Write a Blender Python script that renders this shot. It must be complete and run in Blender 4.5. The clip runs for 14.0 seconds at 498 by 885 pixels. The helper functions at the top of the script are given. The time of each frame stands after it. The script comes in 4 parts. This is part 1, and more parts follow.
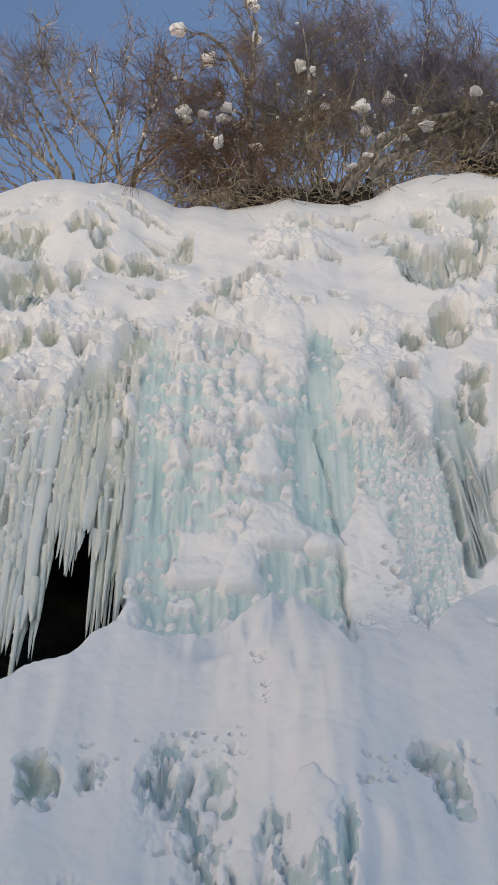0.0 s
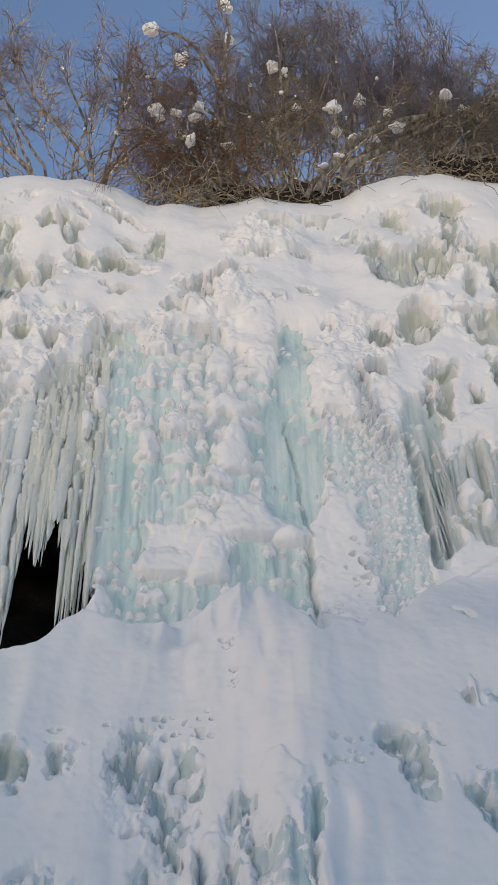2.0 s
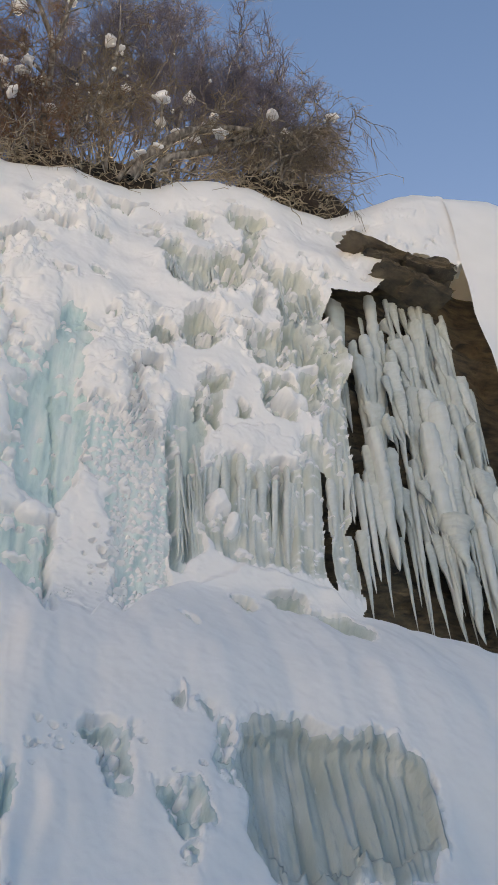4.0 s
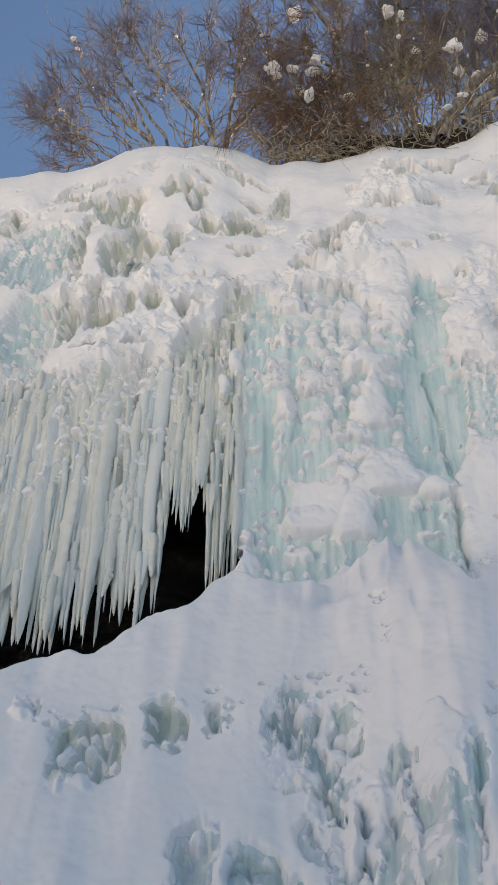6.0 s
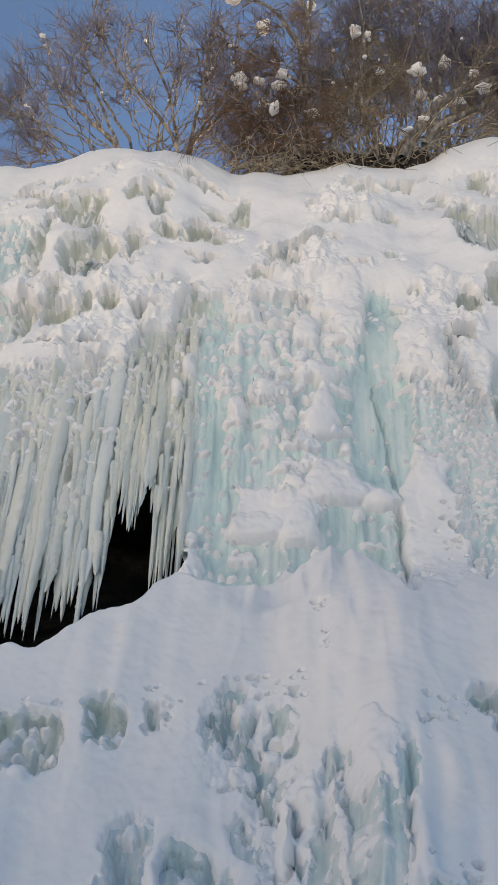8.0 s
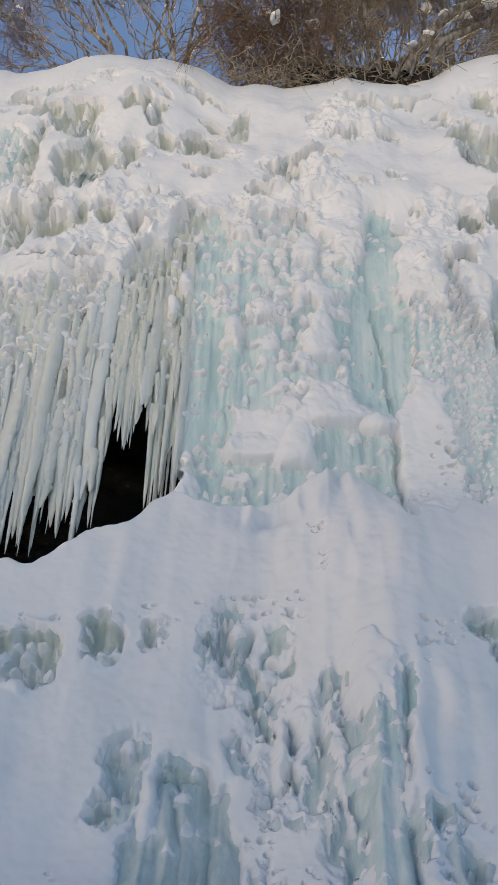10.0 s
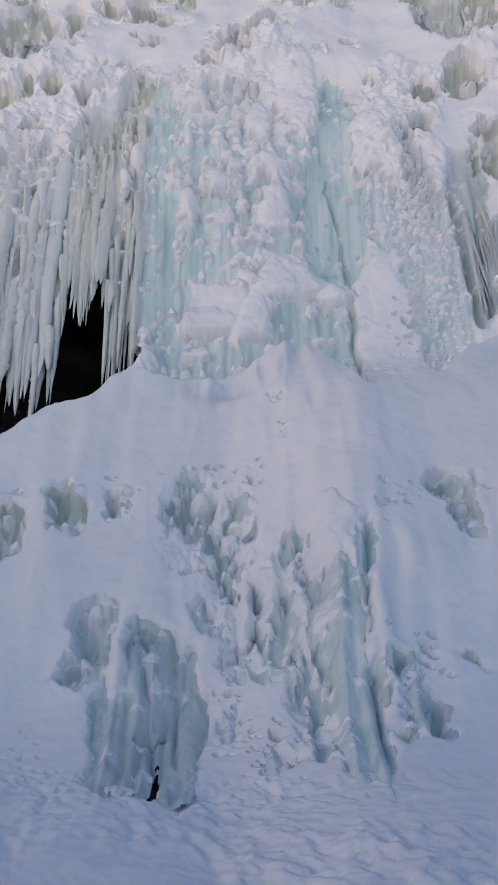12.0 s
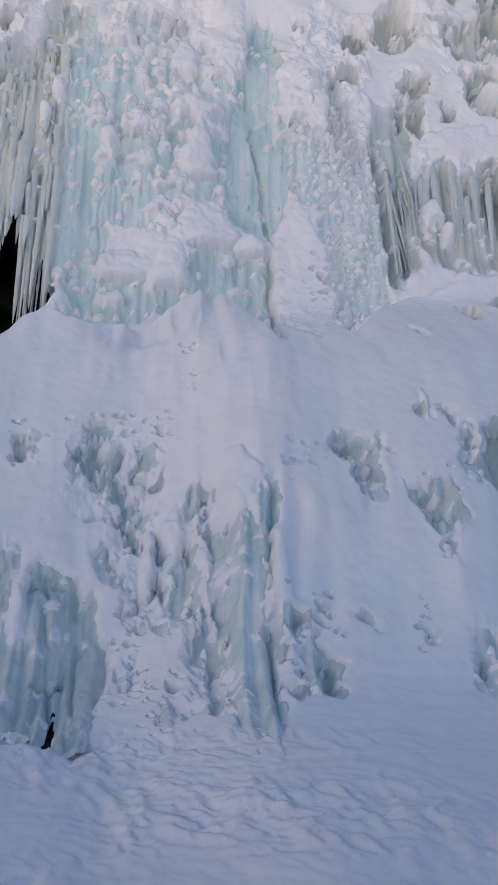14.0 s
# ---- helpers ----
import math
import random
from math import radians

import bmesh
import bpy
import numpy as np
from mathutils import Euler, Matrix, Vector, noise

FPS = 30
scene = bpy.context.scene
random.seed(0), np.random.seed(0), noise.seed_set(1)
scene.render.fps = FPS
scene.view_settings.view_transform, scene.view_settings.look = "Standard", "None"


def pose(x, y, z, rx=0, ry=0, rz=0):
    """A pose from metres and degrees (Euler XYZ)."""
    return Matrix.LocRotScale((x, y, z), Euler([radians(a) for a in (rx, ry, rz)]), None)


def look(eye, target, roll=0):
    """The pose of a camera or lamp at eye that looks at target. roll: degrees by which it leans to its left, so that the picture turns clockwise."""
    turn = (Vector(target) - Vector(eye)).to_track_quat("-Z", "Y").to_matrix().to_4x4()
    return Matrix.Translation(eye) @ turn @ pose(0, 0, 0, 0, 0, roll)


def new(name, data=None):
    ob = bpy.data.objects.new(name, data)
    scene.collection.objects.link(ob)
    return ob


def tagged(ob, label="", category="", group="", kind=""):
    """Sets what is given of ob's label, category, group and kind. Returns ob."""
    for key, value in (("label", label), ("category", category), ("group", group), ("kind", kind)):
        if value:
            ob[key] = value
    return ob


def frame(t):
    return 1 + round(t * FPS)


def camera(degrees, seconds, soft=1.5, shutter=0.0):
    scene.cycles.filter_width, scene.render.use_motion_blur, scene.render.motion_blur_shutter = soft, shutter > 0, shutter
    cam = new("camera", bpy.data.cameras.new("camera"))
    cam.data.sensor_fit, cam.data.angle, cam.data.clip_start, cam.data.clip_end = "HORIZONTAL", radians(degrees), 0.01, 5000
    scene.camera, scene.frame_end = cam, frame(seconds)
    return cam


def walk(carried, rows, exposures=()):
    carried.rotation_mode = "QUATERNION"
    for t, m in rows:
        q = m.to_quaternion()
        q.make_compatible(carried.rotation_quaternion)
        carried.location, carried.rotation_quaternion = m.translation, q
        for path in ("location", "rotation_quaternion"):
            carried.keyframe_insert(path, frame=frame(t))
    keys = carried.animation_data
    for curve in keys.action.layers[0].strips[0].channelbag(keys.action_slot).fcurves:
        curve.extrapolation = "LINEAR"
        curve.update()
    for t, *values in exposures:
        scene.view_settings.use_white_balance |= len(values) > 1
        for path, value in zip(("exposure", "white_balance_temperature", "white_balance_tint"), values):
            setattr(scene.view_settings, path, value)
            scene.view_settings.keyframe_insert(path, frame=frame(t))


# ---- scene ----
cam = camera(25.6, 14.0)
# seconds, place, tilt, lean, turn of the hand-held camera
PATH = [
    (0, 0.207, -0.042, 1.924, 124.00, 0.00, 0.00), (0.5, 0.198, -0.124, 1.918, 123.82, 0.13, 0.24),
    (1, 0.176, -0.136, 1.905, 123.76, 0.12, 0.21), (1.5, 0.197, -0.016, 1.837, 124.11, 0.19, 0.25),
    (2, 0.212, 0.025, 1.644, 124.44, 0.58, -1.49), (2.5, 0.041, -0.094, 1.640, 124.54, 0.46, -7.74),
    (2.7, 0.049, -0.032, 1.591, 125.12, 0.66, -10.03), (3, 0.059, -0.021, 1.597, 125.17, 0.43, -13.31),
    (3.4, 0.098, 0.019, 1.619, 124.95, -0.44, -16.80), (3.8, 0.150, 0.073, 1.648, 124.53, -1.55, -18.58),
    (4.2, 0.200, 0.125, 1.677, 124.03, -2.49, -17.90), (4.5, 0.227, 0.153, 1.692, 123.67, -2.83, -15.33),
    (4.8, 0.237, 0.164, 1.698, 123.37, -2.65, -10.64), (5, 0.187, 0.252, 1.704, 123.05, -1.98, -6.74),
    (5.5, 0.275, 0.234, 1.674, 122.52, -0.46, 2.70), (6, 0.221, 0.184, 1.632, 122.56, -0.39, 6.63),
    (6.5, 0.054, 0.127, 1.613, 122.77, -0.91, 5.42), (7, -0.087, 0.070, 1.614, 122.86, -1.32, 3.74),
    (7.5, 0.022, 0.077, 1.614, 123.03, -1.39, 3.22), (8, 0.131, -0.012, 1.470, 123.01, -1.32, 2.49),
    (8.2, 0.139, -0.086, 1.361, 122.95, -1.38, 1.93), (8.7, 0.095, -0.065, 1.389, 122.45, -1.52, 1.29),
    (9.25, -0.016, -0.011, 1.461, 121.14, -1.81, 1.03), (9.8, -0.127, 0.042, 1.532, 119.41, -1.99, 0.94),
    (10.3, -0.171, 0.063, 1.560, 117.81, -1.81, 0.75), (10.5, -0.182, 0.007, 1.493, 117.11, -1.71, 1.04),
    (11, -0.284, 0.004, 1.311, 115.71, -1.22, 0.29), (11.5, -0.219, 0.066, 1.299, 114.12, -0.34, -0.34),
    (12, -0.196, 0.091, 1.275, 113.11, 0.21, -0.69), (12.5, -0.209, 0.086, 1.280, 112.07, 0.50, -0.59),
    (13, -0.289, 0.086, 1.288, 111.13, 0.37, -1.78), (13.5, -0.271, 0.015, 1.381, 109.95, -0.14, -4.02),
    (14, -0.221, -0.068, 1.479, 109.64, -0.82, -6.25),
]
EXPOSURE = 0.72
walk(cam, [(t, pose(x, y, z, rx, ry, rz)) for t, x, y, z, rx, ry, rz in PATH], [(0, EXPOSURE, 11900, 12), (8.2, EXPOSURE, 11900, 12), (10.4, EXPOSURE - .04, 11400, 12), (11.4, EXPOSURE - .16, 9900, 17), (14, EXPOSURE - .13, 9450, 18)])

# ---- light: the sun stands behind the cliff, the fall lies in its shade and is lit by the sky and an added snow slope out of view ----
SUN_EL, SUN_AZ = radians(27), radians(32)      # height, and angle from straight ahead to the right
world = bpy.data.worlds.new("sky")
scene.world = world
world.use_nodes = True
wn = world.node_tree
sky = wn.nodes.new("ShaderNodeTexSky")
sky.sky_type, sky.sun_disc = "NISHITA", False
sky.sun_elevation, sky.sun_rotation = SUN_EL, SUN_AZ
sky.altitude, sky.air_density, sky.dust_density, sky.ozone_density = 1500, 1.2, 0.5, 10.0
wn.links.new(sky.outputs[0], wn.nodes["Background"].inputs[0])
wn.nodes["Background"].inputs[1].default_value = 0.12
sun = new("sun", bpy.data.lights.new("sun", "SUN"))
sun.data.energy, sun.data.angle, sun.data.color = 5.0, radians(0.5), (1.0, 0.91, 0.79)
toward = Vector((math.sin(SUN_AZ) * math.cos(SUN_EL), math.cos(SUN_AZ) * math.cos(SUN_EL), math.sin(SUN_EL)))
sun.matrix_world = look(toward * 100, (0, 0, 0))


# ---- materials ----
def material(name, colors, scale=(1, 1, 1), noise_scale=3.0, rough=(0.7, 0.9), bumps=((20, 0.3, 0.01),), spread=(0.3, 0.7), spec=0.5):
    """A noisy mix of colours with bumps (scale, strength, distance) in world metres."""
    m = bpy.data.materials.new(name)
    m.use_nodes = True
    nt = m.node_tree
    b = nt.nodes["Principled BSDF"]
    geo = nt.nodes.new("ShaderNodeNewGeometry")
    mp = nt.nodes.new("ShaderNodeMapping")
    mp.inputs["Scale"].default_value = scale
    nt.links.new(geo.outputs["Position"], mp.inputs["Vector"])
    nz = nt.nodes.new("ShaderNodeTexNoise")
    nz.inputs["Scale"].default_value, nz.inputs["Detail"].default_value = noise_scale, 6
    nt.links.new(mp.outputs[0], nz.inputs["Vector"])
    ramp = nt.nodes.new("ShaderNodeValToRGB")
    els = ramp.color_ramp.elements
    for i, c in enumerate(colors):
        at = spread[0] + (spread[1] - spread[0]) * i / max(1, len(colors) - 1)
        e = els[i] if i < 2 else els.new(at)
        e.position, e.color = at, (*c, 1)
    nt.links.new(nz.outputs["Fac"], ramp.inputs["Fac"])
    nt.links.new(ramp.outputs["Color"], b.inputs["Base Color"])
    rr = nt.nodes.new("ShaderNodeMapRange")
    rr.inputs["To Min"].default_value, rr.inputs["To Max"].default_value = rough
    nt.links.new(nz.outputs["Fac"], rr.inputs["Value"])
    nt.links.new(rr.outputs[0], b.inputs["Roughness"])
    b.inputs["Specular IOR Level"].default_value = spec
    last = None
    for sc, strength, dist in bumps:
        n2 = nt.nodes.new("ShaderNodeTexNoise")
        n2.inputs["Scale"].default_value, n2.inputs["Detail"].default_value = sc, 5
        nt.links.new(mp.outputs[0], n2.inputs["Vector"])
        bp = nt.nodes.new("ShaderNodeBump")
        bp.inputs["Strength"].default_value, bp.inputs["Distance"].default_value = strength, dist
        nt.links.new(n2.outputs["Fac"], bp.inputs["Height"])
        if last:
            nt.links.new(last.outputs[0], bp.inputs["Normal"])
        last = bp
    if last:
        nt.links.new(last.outputs[0], b.inputs["Normal"])
    return m


SNOW = material("snow", [(0.89, 0.895, 0.90), (0.93, 0.93, 0.935)], noise_scale=1.5, rough=(0.6, 0.8),
                bumps=((50, 0.22, 0.010), (160, 0.25, 0.004)), spec=0.25)


def ice_material():
    """Ice whose hue follows the stain that the water brought and a darker grey (mesh attributes), streaked downwards.
    """
    m = material("ice", [(0.40, 0.61, 0.63), (0.60, 0.79, 0.79), (0.79, 0.89, 0.88)], scale=(1, 1, 0.2), noise_scale=4, rough=(0.22, 0.5),
                 bumps=((7, 0.5, 0.05), (26, 0.4, 0.02), (80, 0.2, 0.006)), spec=0.45)
    nt = m.node_tree
    b = nt.nodes["Principled BSDF"]
    ramp = next(n for n in nt.nodes if n.type == "VALTORGB")
    out = ramp.outputs["Color"]
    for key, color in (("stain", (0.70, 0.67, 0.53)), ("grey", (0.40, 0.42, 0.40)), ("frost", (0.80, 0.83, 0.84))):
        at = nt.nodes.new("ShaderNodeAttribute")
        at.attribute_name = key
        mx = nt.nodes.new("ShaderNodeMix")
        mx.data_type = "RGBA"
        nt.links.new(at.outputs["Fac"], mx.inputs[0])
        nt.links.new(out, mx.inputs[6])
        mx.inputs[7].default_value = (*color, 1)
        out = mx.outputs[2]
    nt.links.new(out, b.inputs["Base Color"])
    b.inputs["Subsurface Weight"].default_value = 0.0
    return m


ICE = ice_material()
ROCK = material("rock", [(0.05, 0.045, 0.04), (0.13, 0.105, 0.075), (0.20, 0.16, 0.11)], scale=(1, 1, 2.5), noise_scale=2.5,
                rough=(0.75, 0.95), bumps=((3, 0.8, 0.12), (14, 0.7, 0.04), (60, 0.5, 0.01)))
# near-black: the shade of the cave and the ice crack is in this colour
SHADED_ROCK = material("shaded_rock", [(0.008, 0.008, 0.009), (0.022, 0.021, 0.020), (0.045, 0.040, 0.035)], scale=(1, 1, 2), noise_scale=2,
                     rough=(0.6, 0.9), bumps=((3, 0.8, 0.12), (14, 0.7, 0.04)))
BARK = material("bark", [(0.045, 0.038, 0.033), (0.20, 0.17, 0.145), (0.44, 0.40, 0.35)], scale=(1, 1, 0.4), noise_scale=9, bumps=((30, 0.6, 0.01),))
STALK = material("stalk", [(0.16, 0.125, 0.09), (0.36, 0.30, 0.22), (0.58, 0.50, 0.39)], noise_scale=6, bumps=())
TWIG = material("twig", [(0.07, 0.066, 0.095), (0.25, 0.23, 0.30)], noise_scale=1.2, bumps=())
BROWN_TWIG = material("brown_twig", [(0.09, 0.046, 0.028), (0.26, 0.145, 0.085)], noise_scale=1.6, bumps=())
STRAW_TWIG = material("straw_twig", [(0.12, 0.09, 0.06), (0.36, 0.29, 0.20)], noise_scale=1.6, bumps=())
DEAD_TWIG = material("dead_twig", [(0.08, 0.062, 0.05), (0.30, 0.25, 0.19)], noise_scale=1.6, bumps=())


# ---- helpers of this scene ----
def part(name, me, material, parent=None, label=""):
    if isinstance(me, bmesh.types.BMesh):
        bm, me = me, bpy.data.meshes.new(name)
        bm.to_mesh(me)
        bm.free()
    if material and not me.materials:
        me.materials.append(material)
    ob = new(name, me)
    ob.parent = parent
    if label:
        ob["label"] = label
    return ob


def smooth(a, b, v):
    q = np.clip((v - a) / (b - a), 0, 1)
    return q * q * (3 - 2 * q)


def vnoise(x, y, seed):
    """Value noise in -1..1 on arrays."""
    g = np.random.RandomState(seed).rand(128, 128) * 2 - 1
    xi, yi = np.floor(x).astype(int), np.floor(y).astype(int)
    u, v = x - xi, y - yi
    u, v = u * u * (3 - 2 * u), v * v * (3 - 2 * v)
    a, b, c, d = xi % 128, (xi + 1) % 128, yi % 128, (yi + 1) % 128
    return (g[a, c] * (1 - u) + g[b, c] * u) * (1 - v) + (g[a, d] * (1 - u) + g[b, d] * u) * v


def fractal(x, y, seed, n=4, gain=0.5):
    return sum(gain ** i * vnoise(x * 2 ** i + 17.3 * i, y * 2 ** i + 9.1 * i, seed + i) for i in range(n))


def grid_mesh(name, co, keep, normals, attrs=None):
    """A mesh of the quads of a grid of points (i, j, 3) that keep (i, j) marks, with the grid's own normals."""
    ni, nj = co.shape[:2]
    i, j = np.nonzero(keep)
    quad = np.stack([i * nj + j, (i + 1) * nj + j, (i + 1) * nj + j + 1, i * nj + j + 1], 1)
    used, inv = np.unique(quad, return_inverse=True)
    quad = inv.reshape(-1, 4)
    me = bpy.data.meshes.new(name)
    me.vertices.add(len(used))
    me.vertices.foreach_set("co", co.reshape(-1, 3)[used].astype(np.float32).ravel())
    me.loops.add(len(quad) * 4)
    me.loops.foreach_set("vertex_index", quad.astype(np.int32).ravel())
    me.polygons.add(len(quad))
    me.polygons.foreach_set("loop_start", np.arange(len(quad), dtype=np.int32) * 4)
    me.update(calc_edges=True)
    me.polygons.foreach_set("use_smooth", np.ones(len(quad), bool))
    for key, value in (attrs or {}).items():
        me.attributes.new(key, "FLOAT", "POINT").data.foreach_set("value", value.reshape(-1)[used].astype(np.float32))
    me.normals_split_custom_set_from_vertices(normals.reshape(-1, 3)[used].tolist())
    return me


def grid_normals(co):
    n = np.cross(np.gradient(co, axis=0), np.gradient(co, axis=1))
    return n / (np.linalg.norm(n, axis=2, keepdims=True) + 1e-12)


# ---- the lie of the land: a profile from the valley up the fall to the plateau, swept from left to right ----
PROFILE = np.array([(-6, -.3), (0, 0), (4, .1), (7, .8), (9.3, 1.75), (11.5, 2.6), (12.3, 4), (13.4, 6.4), (14.3, 8), (15, 8.8), (15.2, 9.6),
                    (15.4, 12.5), (15.8, 14.6), (16.6, 17), (17.6, 20.2), (18.6, 21.1), (22, 22.2), (30, 23)], float)
CURVE = PROFILE
for _ in range(3):
    near, far = CURVE[:-1] * .75 + CURVE[1:] * .25, CURVE[:-1] * .25 + CURVE[1:] * .75
    CURVE = np.vstack([CURVE[:1], np.stack([near, far], 1).reshape(-1, 2), CURVE[-1:]])
ARC = np.concatenate([[0], np.cumsum(np.hypot(*np.diff(CURVE, axis=0).T))])
ARC += 17.53 - np.interp(2.6, CURVE[:, 1], ARC)
RIM = np.array([(-7.8, .3), (-6.4, .15), (-5.5, .45), (-4.9, .85), (-3.1, .95), (-2.4, .6), (-1.5, 0), (-.3, -.1), (1.2, .15), (2.5, -.05),
                (3, .3), (3.5, .8), (5, 1.1), (7.4, .9), (8.5, 1.6), (9.9, 2.7), (12, 3)])
LEDGE = np.array([(-8, 21.65), (-4.7, 22.46), (-4, 22.88), (-3.45, 22.9), (-2.76, 23.58), (-2.26, 23.72), (-2.05, 24.0), (-1.75, 24.58), (-1.4, 24.25), (-.33, 24.4), (-.13, 24.65),
                  (.2, 24.85), (.5, 25.2), (.76, 25.22), (1, 24.75), (1.26, 24.0), (1.5, 23.5), (1.67, 23.5), (1.87, 23.85), (2.06, 23.65), (2.43, 24.3), (2.57, 23.9), (3.15, 24.6),
                  (3.55, 25.35), (4.13, 25.75), (4.55, 25.95), (4.72, 26.2), (5.6, 26.1), (6.2, 26.0), (6.7, 25.4), (8, 25.1), (12, 24.6)]) - (0, .15)


def swept(x, s, lift):
    """Places at x across the fall and s along the profile, lifted off it by lift."""
    y, z = np.interp(s, ARC, CURVE[:, 0]), np.interp(s, ARC, CURVE[:, 1])
    dy = np.interp(s + .15, ARC, CURVE[:, 0]) - np.interp(s - .15, ARC, CURVE[:, 0])
    dz = np.interp(s + .15, ARC, CURVE[:, 1]) - np.interp(s - .15, ARC, CURVE[:, 1])
    k = np.hypot(dy, dz)
    ridge = -1.1 * smooth(-.6, 1.4, x) * smooth(9.3, 6.7, z)
    rim = np.interp(x, RIM[:, 0], RIM[:, 1]) * np.clip((z - 15) / 5, 0, 1)
    return np.stack([x + 0 * s, y + ridge - dz / k * lift, z + rim + dy / k * lift], -1)


def trodden(x, s):
    """Footprints and clods in the snow before the fall."""
    w = smooth(17.5, 16.7, s) * (.25 + .75 * smooth(3.6, 1.2, x + .35 * (s - 15)))
    wx, ws = x + .10 * fractal(x * 3, s * 3, 301, 2), s + .10 * fractal(x * 3, s * 3, 302, 2)
    patch = .35 + .65 * smooth(-.4, .4, vnoise(x * .8, s * .8, 306))
    prints = .06 * smooth(.1, .6, fractal(wx * 2.6, ws * 1.1, 303, 2))
    clods = .045 * fractal(wx * 4.5, ws * 2.4, 305, 2) + .04 * fractal(wx * 9, ws * 6, 308, 3) + .03 * np.abs(vnoise(x * 13, s * 9, 311)) + .01 * fractal(wx * 24, ws * 10, 309, 2)
    return w * patch * .6 * (.02 - prints + clods) + .05 * fractal(x * .4, s * .4, 320, 2) + .012 * fractal(x * 3, s * 3, 330, 3)


# ---- where the ice looks out of the snow: x, s, half width, half height in metres ----
def kind_of_ice(name, label, depth, stain, grey, frost, *windows, one=False, caps=None):
    """caps: share of the ice that clinging snow hides, size of a cap, and its length over its width."""
    return dict(caps=caps, name=name, label=label, depth=depth, tint=(stain, grey, frost), windows=windows, one=one)


